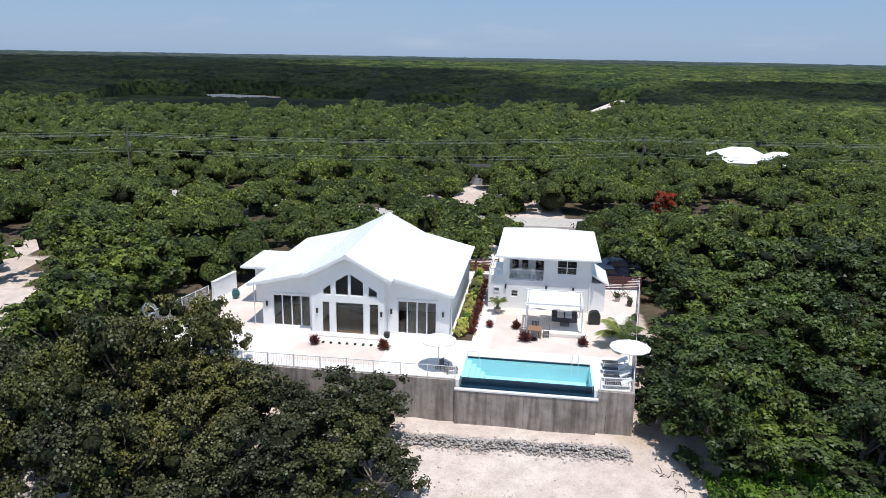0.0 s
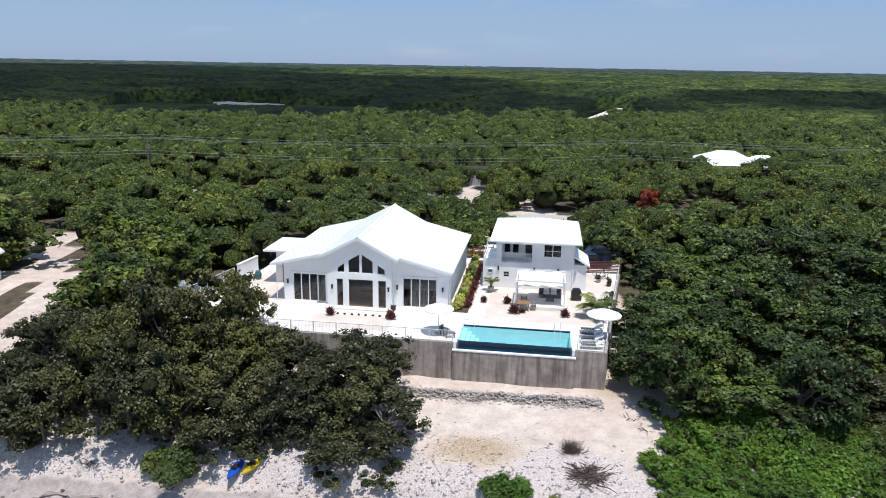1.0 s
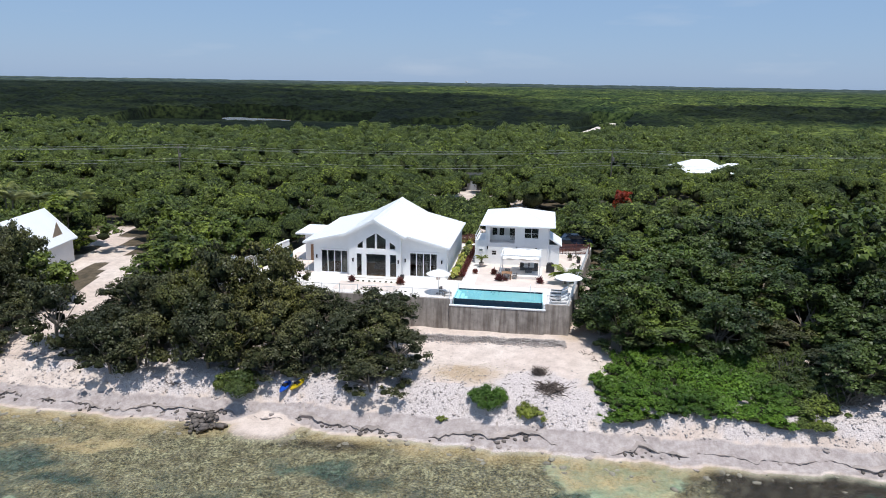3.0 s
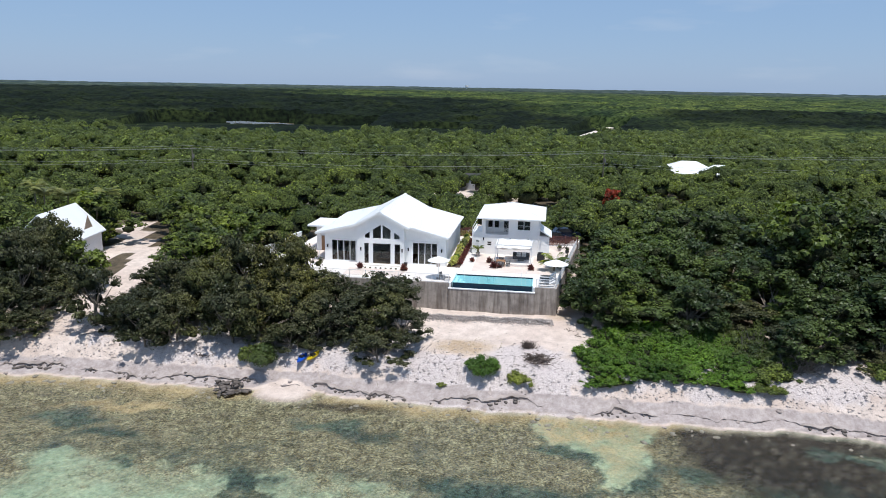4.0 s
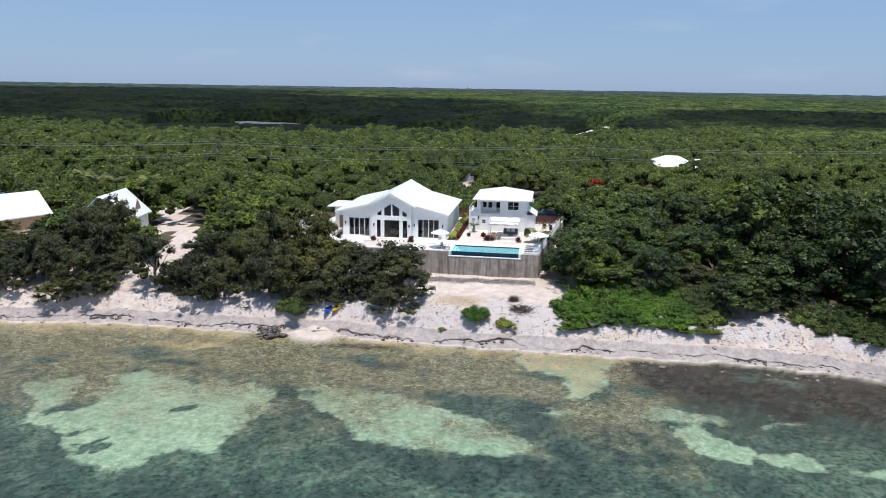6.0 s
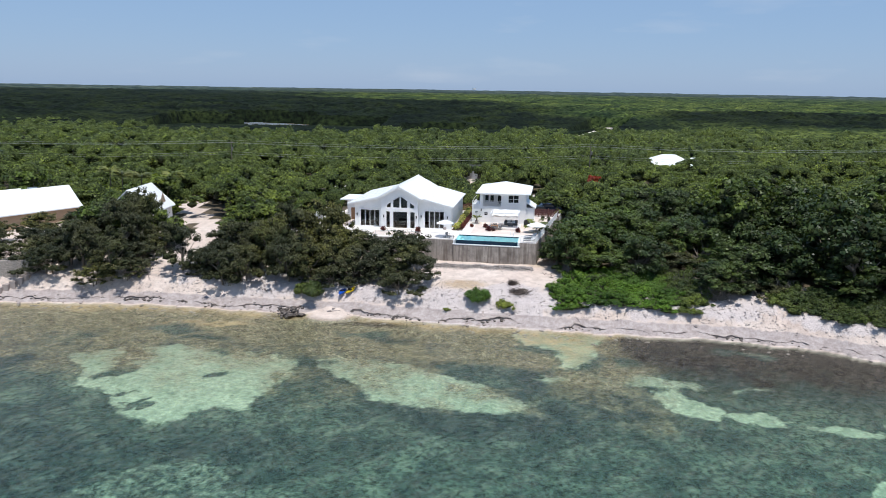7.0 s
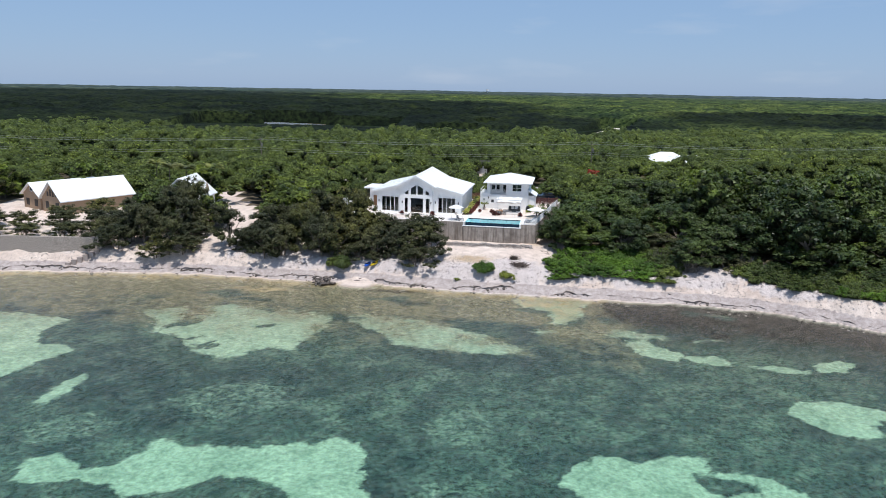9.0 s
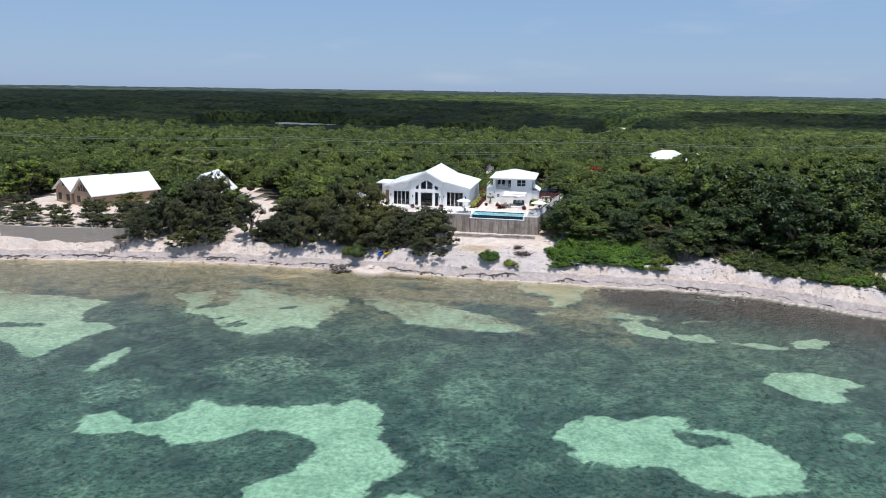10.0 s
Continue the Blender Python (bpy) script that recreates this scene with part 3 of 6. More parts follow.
PALE_TIP = [(30.2, 11.5), (34.1, 13.2), (37.6, 13.1), (33.8, 11.7), (31.4, 10.8)]
OUTER_SAND = [OVAL_BANK, EAST_BANK, CHIP_BANK, HOOKED_BANK, OUTER_BANK, STREAK_BANK, WEST_BANK, STRIP_A, STRIP_B, STRIP_C, STRIP_D, STRIP_E]
FRINGE_SAND = [FRINGE_WEST, FRINGE_EAST, PALE_BAND, PALE_TIP]
SHOALS = [(14.5, 27, 6, 1.3, -8), (36, 22.4, 3.2, 0.7, -25), (-30, 31, 9, 0.9, -4)]
REEF_WEED = [(-34, 28.5, 4.6, 1.6, -4), (-29, 25.2, 2.8, 1.1, -15), (-8.4, 26.2, 5.4, 1.5, -14), (-43.4, 25, 1.8, 0.8, 0),
    (-25.4, 20.4, 2.4, 0.5, 8), (-23.4, 14.4, 1.4, 0.5, 20), (0, 17.5, 2.6, 1.0, 0), (-13.8, 17.8, 2.0, 0.9, 0), (11.0, 23.0, 3.0, 1.1, -12),
    (18, 17.6, 1.9, 0.6, 8), (22, 19.6, 3.6, 1.5, -10), (35.5, 16, 6.5, 2.2, -12), (31, 19.5, 3.4, 1.2, -18)]
FAINT_PATCHES = [(-22, -9, 10, 6, 10), (2, -14, 6, 6, 0), (-34, -16, 7, 4, 20), (0, -27, 4, 5, 0)]
WEED_PATCHES = [(22.6, -22.6, 3.0, 1.7, -30), (-35.4, 13.4, 2.2, 1.7, 20), (-35.5, 7.0, 3.0, 1.6, 20), (-29.3, 5.6, 1.2, 0.5, 0), (-23.5, 14.1, 1.4, 0.5, 25), (-57.5, 3, 2.6, 1.4, 0), (-35, 15, 1.6, 1.0, 20)]
build_ground()

water = array_mesh("sea", np.array([[-4800, -4800, 0], [4800, -4800, 0], [4800, 60, 0], [-4800, 60, 0.0]]), np.array([[0, 1, 2, 3]]), WATER)
sea = tagged(new("water", water), "clear shallow turquoise sea over sand and weed", "sea", kind="structure")
sea.visible_shadow = False

# ---- woods ----
def billows(rng, cx, cy, cz, r, m, n, size, flat=0.7, low=0.2, jitter=0.24, core=0.7, tri=True):
    """Crowns that swell into m smaller clumps each, with n leaves lying on every clump."""
    k = len(cx)
    d = rng.normal(size=(k, m, 3))
    d[..., 2] = np.abs(d[..., 2]) * (1 - low) + d[..., 2] * low + 0.15
    d /= np.linalg.norm(d, axis=-1, keepdims=True)
    sr = r[:, None] * rng.uniform(0.32, 0.54, (k, m))
    c = np.stack([cx, cy, cz], -1)[:, None] + d * (r[:, None] * rng.uniform(0.5, 0.78, (k, m)))[..., None] * np.array([1, 1, flat])
    e = rng.normal(size=(k, m, n, 3))
    e /= np.linalg.norm(e, axis=-1, keepdims=True)
    e = e + 0.55 * d[:, :, None] + np.array([0, 0, 0.25])
    e /= np.linalg.norm(e, axis=-1, keepdims=True)
    p = c[:, :, None] + e * (sr[..., None] * (0.62 + 0.52 * rng.random((k, m, n))))[..., None] * np.array([1, 1, 0.8])
    nrm = e + rng.normal(size=e.shape) * jitter + np.array([0, 0, 0.3])
    w = np.broadcast_to((size * (r / r.mean()) ** 0.6)[:, None, None], (k, m, n)).ravel()
    dome = DOME_V[None] * (sr.reshape(-1, 1, 1) * core * rng.uniform(0.75, 1.2, (k * m, len(DOME_V), 1))) * np.array([1, 1, 0.8]) + c.reshape(-1, 1, 3)
    faces = DOME_F[None] + (np.arange(k * m) * len(DOME_V))[:, None, None]
    return leaf_cards(rng, p.reshape(-1, 3), nrm.reshape(-1, 3), w, tri), (dome.reshape(-1, 3), faces.reshape(-1, 3))


RING = [2 * math.pi * i / 5 for i in range(5)]
DOME_V = np.array([(0, 0, 1)] + [(0.8 * math.cos(q), 0.8 * math.sin(q), 0.55) for q in RING] + [(0.95 * math.cos(q + 0.6), 0.95 * math.sin(q + 0.6), -0.35) for q in RING])
DOME_F = np.array([(0, 1 + i, 1 + (i + 1) % 5) for i in range(5)] + [(1 + i, 6 + i, 1 + (i + 1) % 5) for i in range(5)] + [(1 + (i + 1) % 5, 6 + i, 6 + (i + 1) % 5) for i in range(5)])


def leaf_cards(rng, p, nrm, size, tri=False):
    nrm = nrm / np.linalg.norm(nrm, axis=1, keepdims=True)
    s = np.cross(nrm, rng.normal(size=nrm.shape))
    s /= np.linalg.norm(s, axis=1, keepdims=True)
    t = np.cross(nrm, s)
    w = (size * (0.6 + 0.8 * rng.random(len(p))))[:, None] * 0.5
    if tri:
        c = np.stack([p + s * w * 1.2, p - s * w * 0.7 + t * w, p - s * w * 0.7 - t * w], 1)
    else:
        c = np.stack([p + s * w, p + t * w * 0.8 + nrm * w * 0.2, p - s * w, p - t * w * 0.8 + nrm * w * 0.2], 1)
    return c


BALL = bmesh.new()
bmesh.ops.create_icosphere(BALL, subdivisions=1, radius=1)
BALL_V = np.array([tuple(v.co) for v in BALL.verts])
BALL_F = np.array([[v.index for v in f.verts] for f in BALL.faces])
BALL.free()


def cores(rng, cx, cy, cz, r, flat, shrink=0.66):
    """The knotted inside of each clump, coloured dark for its shade, as vertices and faces."""
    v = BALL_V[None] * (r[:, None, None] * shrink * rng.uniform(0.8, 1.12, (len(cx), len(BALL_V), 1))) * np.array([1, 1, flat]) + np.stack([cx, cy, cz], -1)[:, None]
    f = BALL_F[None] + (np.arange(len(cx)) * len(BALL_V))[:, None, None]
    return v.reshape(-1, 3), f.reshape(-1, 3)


def card_mesh(name, cards, mat):
    k = cards.shape[1]
    return array_mesh(name, cards.reshape(-1, 3), np.arange(cards.shape[0] * k).reshape(-1, k), mat)


def scatter(rng, x0, x1, y0, y1, step, keep):
    gx, gy = np.meshgrid(np.arange(x0, x1, step), np.arange(y0, y1, step))
    gx = (gx + rng.uniform(-0.42, 0.42, gx.shape) * step).ravel()
    gy = (gy + rng.uniform(-0.42, 0.42, gy.shape) * step).ravel()
    k = keep(gx, gy)
    return gx[k], gy[k]


def in_view(x, y):
    return np.abs(x + 3) < 0.70 * (y + 92) + 12


def pond(x, y):
    return np.maximum(patch(x, y, -132, 495, 34, 22, -15), np.maximum(patch(x, y, -5, 440, 16, 7, 0), patch(x, y, 16, 470, 7, 12, 0)))


def build_woods():
    rng = np.random.default_rng(4)
    sets = []
    for y0, y1, step, m, n, size in ((80, 150, 4.5, 9, 28, 0.35), (150, 400, 6.6, 6, 10, 0.66)):
        x, y = scatter(rng, -400, 400, y0, y1, step, lambda a, b: in_view(a, b) & ~clear(a, b, 1.0) & ~near_line(a, b, ROAD, 4.6) & ~((np.abs(a + 112) < 72) & (b > 315)) & ~((np.abs(a) < 32) & (b > 335)))
        r = (1.9 + 2.3 * rng.random(len(x)) ** 1.5) * step / 3.9
        z = ground_z(x, y) + rng.uniform(2.7, 5.6, len(x)) + 1.5 * wave(x, y, 0.15, 3) - 0.3 * r - 0.6
        cards, clumps = billows(rng, x, y, z, r, m, n, size, 0.85, 0.12, 0.28, 0.8)
        sets.append(card_mesh("woodland", cards, LEAF_MID))
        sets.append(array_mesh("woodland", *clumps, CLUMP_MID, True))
        sets.append(array_mesh("woodland", *cores(rng, x, y, z, r, 0.8, 0.5), INNER_SHADE))
    for me in sets:
        tagged(new("woodland", me), "dense low tropical woodland with rounded green crowns", "woods", kind="stuff")
    # the canopy beyond, out to the horizon
    a = np.linspace(-0.78, 0.78, 400)
    r = 235 * np.exp(np.linspace(0, math.log(4750 / 235), 270))
    aa, rr = np.meshgrid(a, r)
    x, y = rr * np.sin(aa), rr * np.cos(aa) - 60
    z = ground_z(x, y)
    top = np.zeros_like(x)
    for size, lo, hi in ((5.5, 0, 800), (14, 500, 2200), (45, 1500, 6000)):
        ix, iy = np.floor(x / size), np.floor(y / size)
        best = np.zeros_like(x)
        for dx in (-1, 0, 1):
            for dy in (-1, 0, 1):
                qx, qy = ix + dx, iy + dy
                h1 = np.modf(np.abs(np.sin(qx * 127.1 + qy * 311.7) * 43758.5))[0]
                h2 = np.modf(np.abs(np.sin(qx * 269.5 + qy * 183.3) * 24634.6))[0]
                d2 = ((x / size - qx - 0.2 - 0.6 * h1) ** 2 + (y / size - qy - 0.2 - 0.6 * h2) ** 2) / 0.8
                best = np.maximum(best, np.sqrt(np.clip(1 - d2, 0, 1)) * (0.6 + 0.4 * h2))
        w = np.clip((rr - lo) / max(lo * 0.3, 1), 0, 1) * np.clip((hi - rr) / (hi * 0.2), 0, 1)
        top += w * best * min(size * 0.7, 9.0)
    rise = np.interp(rr, [0, 380, 470, 540, 5000], [-3.0, -2.2, 0.0, 1.0, 1.0])
    z = z + 2.2 + rise + top + 0.8 * wave(x, y, 0.02, 2) * np.clip(rr / 600, 0, 1) + 3 * np.clip((rr - 2600) / 2000, 0, 1) * (1 + 0.5 * wave(x, 0 * y, 0.004, 3))
    z = np.where((pond(x, y) > 0.5) | near_line(x, y, FAR_TRACK, 5.0), -2.0, z)
    low = (np.abs(x + 120) < 75) & (y > 315) & (y < 478) | (np.abs(x) < 32) & (y > 335) & (y < 436) | near_line(x, y, [(60, 340), (70, 360), (118, 490)], 14)
    z = np.where(low, np.minimum(z, 2.4 + 0.5 * wave(x, y, 0.2, 3) + np.clip(470 - y, 0, 170) * 0.028), z)
    z = np.where(clear(x, y, 2.0) & (rr < 330), 0, z)
    i = np.arange(x.size).reshape(x.shape)
    faces = np.stack([i[:-1, :-1], i[:-1, 1:], i[1:, 1:], i[1:, :-1]], -1).reshape(-1, 4)
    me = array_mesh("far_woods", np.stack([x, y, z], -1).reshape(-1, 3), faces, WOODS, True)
    # Ovals of the far canopy that are darkened as if under cloud.
    shade_mask = np.maximum.reduce([patch(x, y, -380, 800, 470, 470), patch(x, y, -120, 450, 260, 110), patch(x, y, 330, 520, 170, 110), 0.8 * patch(x, y, 700, 2900, 1900, 500), patch(x, y, -1100, 1500, 800, 900)])
    a = me.attributes.new("cloud_shade", "FLOAT", "POINT")
    a.data.foreach_set("value", np.ascontiguousarray(shade_mask + 0.15 * wave(x, y, 0.012, 4), dtype=np.float32).ravel())
    # Amount of painted haze, growing with distance.
    a = me.attributes.new("far_haze", "FLOAT", "POINT")
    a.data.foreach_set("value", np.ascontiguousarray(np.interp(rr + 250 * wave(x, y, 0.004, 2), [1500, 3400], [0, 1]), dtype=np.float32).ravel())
    tagged(new("far_woods", me), "dark green woods of mangroves spreading flat to the horizon, cloud shade and haze in their colour", "woods", kind="stuff")


build_woods()


def tree_kind(seed, mat, height, spread, leaves, size, name="tree", jitter=0.4, domes=5, tri=True):
    """Trunks and limbs that part and taper, and a crown of leaf clumps on their ends."""
    rng = np.random.default_rng(seed)
    e = new(name)
    bm = bmesh.new()
    ends = []
    for k in range(rng.integers(2, 4)):
        a = rng.uniform(0, 6.28)
        p = Vector((0.25 * math.cos(a), 0.25 * math.sin(a), -0.4))
        q = Vector((spread * 0.2 * math.cos(a), spread * 0.2 * math.sin(a), height * rng.uniform(0.35, 0.5)))
        tube(bm, p, q, 0.17, 0.11, 5)
        for j in range(5):
            b = a + rng.uniform(-1.5, 1.5)
            s = spread * rng.uniform(0.35, 0.85)
            w = Vector((s * math.cos(b), s * math.sin(b), height * rng.uniform(0.55, 0.86)))
            mid = q.lerp(w, 0.5) + Vector((0, 0, -0.2))
            tube(bm, q, mid, 0.09, 0.06, 4)
            tube(bm, mid, w, 0.06, 0.025, 3)
            ends.append(w)
    part("trunk", bm, BARK, e)
    ends += [Vector((rng.uniform(-0.5, 0.5) * spread, rng.uniform(-0.5, 0.5) * spread, height * rng.uniform(0.72, 0.95))) for _ in range(5)]
    skirt = np.linspace(0, 6.28, 9)[:-1] + rng.uniform(-0.3, 0.3, 8)
    ends += [Vector((0.72 * spread * math.cos(q), 0.72 * spread * math.sin(q), height * rng.uniform(0.28, 0.5))) for q in skirt]
    c = np.array([tuple(w) for w in ends])
    r = rng.uniform(0.26, 0.46, len(c)) * spread
    n = leaves // len(c)
    cards, clumps = billows(rng, c[:, 0], c[:, 1], c[:, 2], r, domes, n // domes, size, 0.72, 0.45, jitter, 0.52, tri)
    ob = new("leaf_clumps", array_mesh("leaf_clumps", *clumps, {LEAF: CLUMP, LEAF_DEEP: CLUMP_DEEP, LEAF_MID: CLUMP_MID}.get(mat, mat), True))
    ob.parent = e
    ob = new("crown", card_mesh("crown", cards, mat))
    ob.parent = e
    ob = new("inner_crown", array_mesh("inner_crown", *cores(rng, c[:, 0], c[:, 1], c[:, 2], r, 0.7, 0.42), INNER_SHADE))
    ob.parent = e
    return e


def build_trees():
    rng = np.random.default_rng(9)
    kinds = [tree_kind(20 + i, LEAF, 6.7, 3.5, 4000, 0.19, jitter=0.55, domes=4, tri=False) for i in range(5)]
    for k in kinds:
        tagged(k, "broad sea grape tree with glossy dark green round leaves", "tree", "sea grape trees round the house")
    bright = [tree_kind(40 + i, LEAF_DEEP, 6.4, 3.4, 5200, 0.2, domes=4) for i in range(4)]
    for k in bright:
        tagged(k, "dark green coastal tree with an uneven rounded crown", "tree", "trees of the coastal wood")
    plainer = [tree_kind(60 + i, LEAF_MID, 6.4, 3.4, 1700, 0.30, domes=4) for i in range(4)]
    for k in plainer:
        tagged(k, "leafy green tree standing deep in the coastal wood", "tree", "trees of the coastal wood")
    deep = [tree_kind(70 + i, LEAF_DEEP, 6.4, 3.4, 2100, 0.28, domes=4) for i in range(3)]
    for k in deep:
        tagged(k, "dark green tree standing deep in the coastal wood", "tree", "trees of the coastal wood")
    used = set()
    def put(kind, x, y, s, sz=1.0, sink=0.0):
        m = pose(x, y, float(ground_z(np.array([x]), np.array([y]))[0]) - sink, 0, 0, rng.uniform(0, 360)) @ Matrix.Diagonal((s, s, s * sz, 1))
        if kind.name in used:
            copy_thing(kind, m)
        else:
            used.add(kind.name)
            kind.matrix_basis = m
    # the dark trees on the shore
    x, y = scatter(rng, -39.5, -1.5, 36, 54, 3.4, lambda a, b: (inland(a, b) > np.where(a < -15, 3.4, 3.8)) & ~near_line(a, b, LEFT_PATH, 2.6) & ~near_line(a, b, [(-37.5, 52), (-41, 62)], 4.0) & (to_house(a, b)[1] < 47.5) & (b < np.interp(a, [-24, -18, -12, -5], [53, 51.8, 48.4, 46.6])) & (a < -3.7))
    for i in range(len(x)):
        d = float(inland(x[i:i + 1], y[i:i + 1])[0])
        low = 0.66 if near_line(x[i:i + 1], y[i:i + 1], [(-34.5, 46), (-41, 62)], 3.6)[0] else 1.0
        put(kinds[i % 5], x[i], y[i], rng.uniform(0.85, 1.1), low * min(1.16, 0.74 + 0.06 * d) * float(np.interp(x[i], [-30, -24, -19, -14, -11, -8], [0.92, 0.98, 1.08, 1.0, 0.74, 0.62])), 1.3 if d < 9 else 0.5)
    for k, (a, b, w, h) in enumerate(((-16.5, 48.8, 1.0, 1.1), (-20.5, 49.2, 1.0, 1.08), (-13.2, 46.6, 0.95, 0.95))):
        put(kinds[k], a, b, w, h, 0.5)
    x, y = scatter(rng, -61, -43, 39, 59, 3.8, lambda a, b: (inland(a, b) > 3.6) & ~near_line(a, b, LEFT_PATH, 4.3))
    for i in range(len(x)):
        put(kinds[i % 5], x[i], y[i], rng.uniform(0.85, 1.05), float(np.interp(inland(x[i:i + 1], y[i:i + 1])[0], [3, 8, 14], [0.85, 1.0, 1.05]) * np.interp(x[i], [-61, -56, -50], [0.8, 1.0, 1.2])), 0.9)
    # the wood round the house
    x, y = scatter(rng, -100, 92, 24, 82, 4.9, lambda a, b: in_view(a, b) & ~clear(a, b, 1.6) & ((a > 13) | (b > 50) & (a < -41) | (b > 82)) & (inland(a, b) > np.where(a > 43, 12.0, np.where(a > 33, 5.6, np.where(a > 13, 13.8, 8)))))
    for i in range(len(x)):
        near = 13 < x[i] < 44 and y[i] < 78
        put((kinds[i % 5] if i % 5 == 0 else bright[i % 4]) if near else deep[i % 3] if x[i] > 13 and i % 4 and y[i] < 70 else plainer[i % 4], x[i], y[i], rng.uniform(0.95, 1.4), rng.uniform(0.7, 1.05) * (0.72 if inland(x[i:i + 1], y[i:i + 1])[0] < 15 else 1), 0.8)
    for k, (a, b, w, h) in enumerate(((17.6, 47.2, 0.82, 0.8), (18.4, 43.6, 0.85, 0.75), (17.6, 51.6, 0.68, 0.8), (20.6, 46.0, 1.0, 0.95), (19.0, 56.0, 0.75, 0.8))):
        put(bright[k % 4], a, b, w, h, 0.6)
    x, y = scatter(rng, -41, -29, 50, 80, 3.6, lambda a, b: ~clear(a, b, 0.0) & ~near_line(a, b, LEFT_PATH, 4.4) & ~near_line(a, b, [(-33, 46), (-40, 58), (-40.5, 66)], 4.6) & (to_house(a, b)[0] < -33.2))
    for i in range(len(x)):
        put(plainer[i % 4], x[i], y[i], rng.uniform(0.8, 1.0))


build_trees()

# ---- the compound: terrace, walls and pool ----
def plan_prism(bm, outline, z0, z1):
    a = [bm.verts.new((x, y, z0)) for x, y in outline]
    b = [bm.verts.new((x, y, z1)) for x, y in outline]
    bm.faces.new(a[::-1])
    bm.faces.new(b)
    for i in range(len(a)):
        j = (i + 1) % len(a)
        bm.faces.new((a[i], a[j], b[j], b[i]))


def setting(name, bm, mat, label, category, m=None):
    ob = part(name, bm, mat)
    ob.matrix_basis = HM if m is None else m
    return tagged(ob, label, category, kind="structure")


PU0, PU1, PV0, PV1 = -5.2, 4.2, 49.2, 52.8          # the pool's water
bm = bmesh.new()
plan_prism(bm, [(-32.2, 48.5), (PU0 - 0.1, 48.5), (PU0 - 0.1, PV1 + 0.1), (PU1 + 0.1, PV1 + 0.1), (PU1 + 0.1, 48.5), (7.0, 48.5), (8.15, 57.3), (10.3, 74), (11.4, 82), (-12, 84), (-12, 76), (-29, 76), (-29.5, 65), (-30.4, 61.4)], 5.2, DECK)
terrace = setting("terrace", bm, TERRACE, "pale paved pool terrace", "terrace")
setting("patio", boxes((-19.0, -11.7, 49.9, 53.3, DECK - 0.2, DECK + 0.012)), PATIO, "pinkish gravel patio in front of the main house", "patio")
setting("court", boxes((-3.6, 7.0, 54.6, 64.6, DECK - 0.2, DECK + 0.012)), PATIO, "pinkish gravel court in front of the guest house", "patio")
setting("service_court", boxes((6.15, 9.2, 64.7, 71.7, DECK - 0.2, DECK + 0.012)), PATIO, "sandy service court beside the guest house", "patio")
setting("side_path", boxes((-28.6, -23.4, 55.2, 66.0, DECK - 0.2, DECK + 0.012)), PATIO, "sandy path beside the main house", "path")

bm = boxes((-32.3, PU0 - 0.35, 48.2, 48.5, 3.6, DECK + 0.02), (PU1 + 0.35, 7.1, 48.2, 48.5, 3.6, DECK + 0.02), (PU0 - 0.35, PU1 + 0.35, 47.95, 48.5, 3.6, DECK - 0.6))
plan_prism(bm, [(6.8, 48.5), (7.1, 48.5), (8.25, 57.3), (10.4, 74), (10.1, 74), (7.95, 57.3)], 3.6, DECK + 0.02)
wall = setting("retaining_wall", bm, CONCRETE, "tall weathered grey concrete retaining wall with dark streaks", "wall")
bm = boxes(*[(u - 0.006, u + 0.006, 47.935 if PU0 - 0.35 < u < PU1 + 0.35 else 48.185, 47.95 if PU0 - 0.35 < u < PU1 + 0.35 else 48.2, 3.7, 6.6) for u in (-9.4, -7.3, -2.9, -0.6, 1.8, 5.2)])
part("form_joint", bm, DARK, wall)

pool = thing("swimming_pool", "turquoise infinity pool with a navy tiled weir and white rim", "pool", at(0, 0, 0))
part("basin", boxes((PU0, PU1, PV0, PV1, 5.9, 6.1), (PU0 - 0.09, PU0, PV0, PV1, 5.9, DECK - 0.02), (PU1, PU1 + 0.09, PV0, PV1, 5.9, DECK - 0.02), (PU0, PU1, PV1, PV1 + 0.09, 5.9, DECK - 0.14)), POOL, pool)
part("waterline_tile", boxes((PU0, PU1, PV1 - 0.012, PV1 + 0.09, DECK - 0.14, DECK - 0.02)), NAVY, pool, "navy tile band")
bm = bmesh.new()
verts = [(48.2, 6.9), (49.2, 6.9), (49.2, DECK - 0.1), (48.98, DECK - 0.1), (48.95, 7.03), (48.2, 7.03)]
a = [bm.verts.new((PU0, y, z)) for y, z in verts]
b = [bm.verts.new((PU1, y, z)) for y, z in verts]
bm.faces.new(a[::-1]), bm.faces.new(b)
for i in range(6):
    bm.faces.new((a[i], a[(i + 1) % 6], b[(i + 1) % 6], b[i]))
part("weir", bm, NAVY, pool, "navy tiled weir")
part("rim", boxes((PU0 - 0.4, PU1 + 0.4, 47.9, 48.22, DECK - 0.6, DECK - 0.48), (PU0 - 0.35, PU0 - 0.1, 48.3, 49.2, DECK - 0.6, DECK + 0.03), (PU1 + 0.1, PU1 + 0.35, 48.3, 49.2, DECK - 0.6, DECK + 0.03), bevel=0.01), FRAME, pool, "white trough rim")
for k in range(4):
    part("step", boxes((PU0, PU0 + 0.4 + 0.35 * k, PV0, PV1, 6.1, 7.3 - 0.3 * k)), POOL, pool)
POOL_WATER = glass_material("pool_water", (0.74, 0.97, 1.0))
bm = bmesh.new()
bm.faces.new([bm.verts.new(c) for c in ((PU0, 49.05, DECK - 0.095), (PU1, 49.05, DECK - 0.095), (PU1, PV1 - 0.013, DECK - 0.095), (PU0, PV1 - 0.013, DECK - 0.095))])
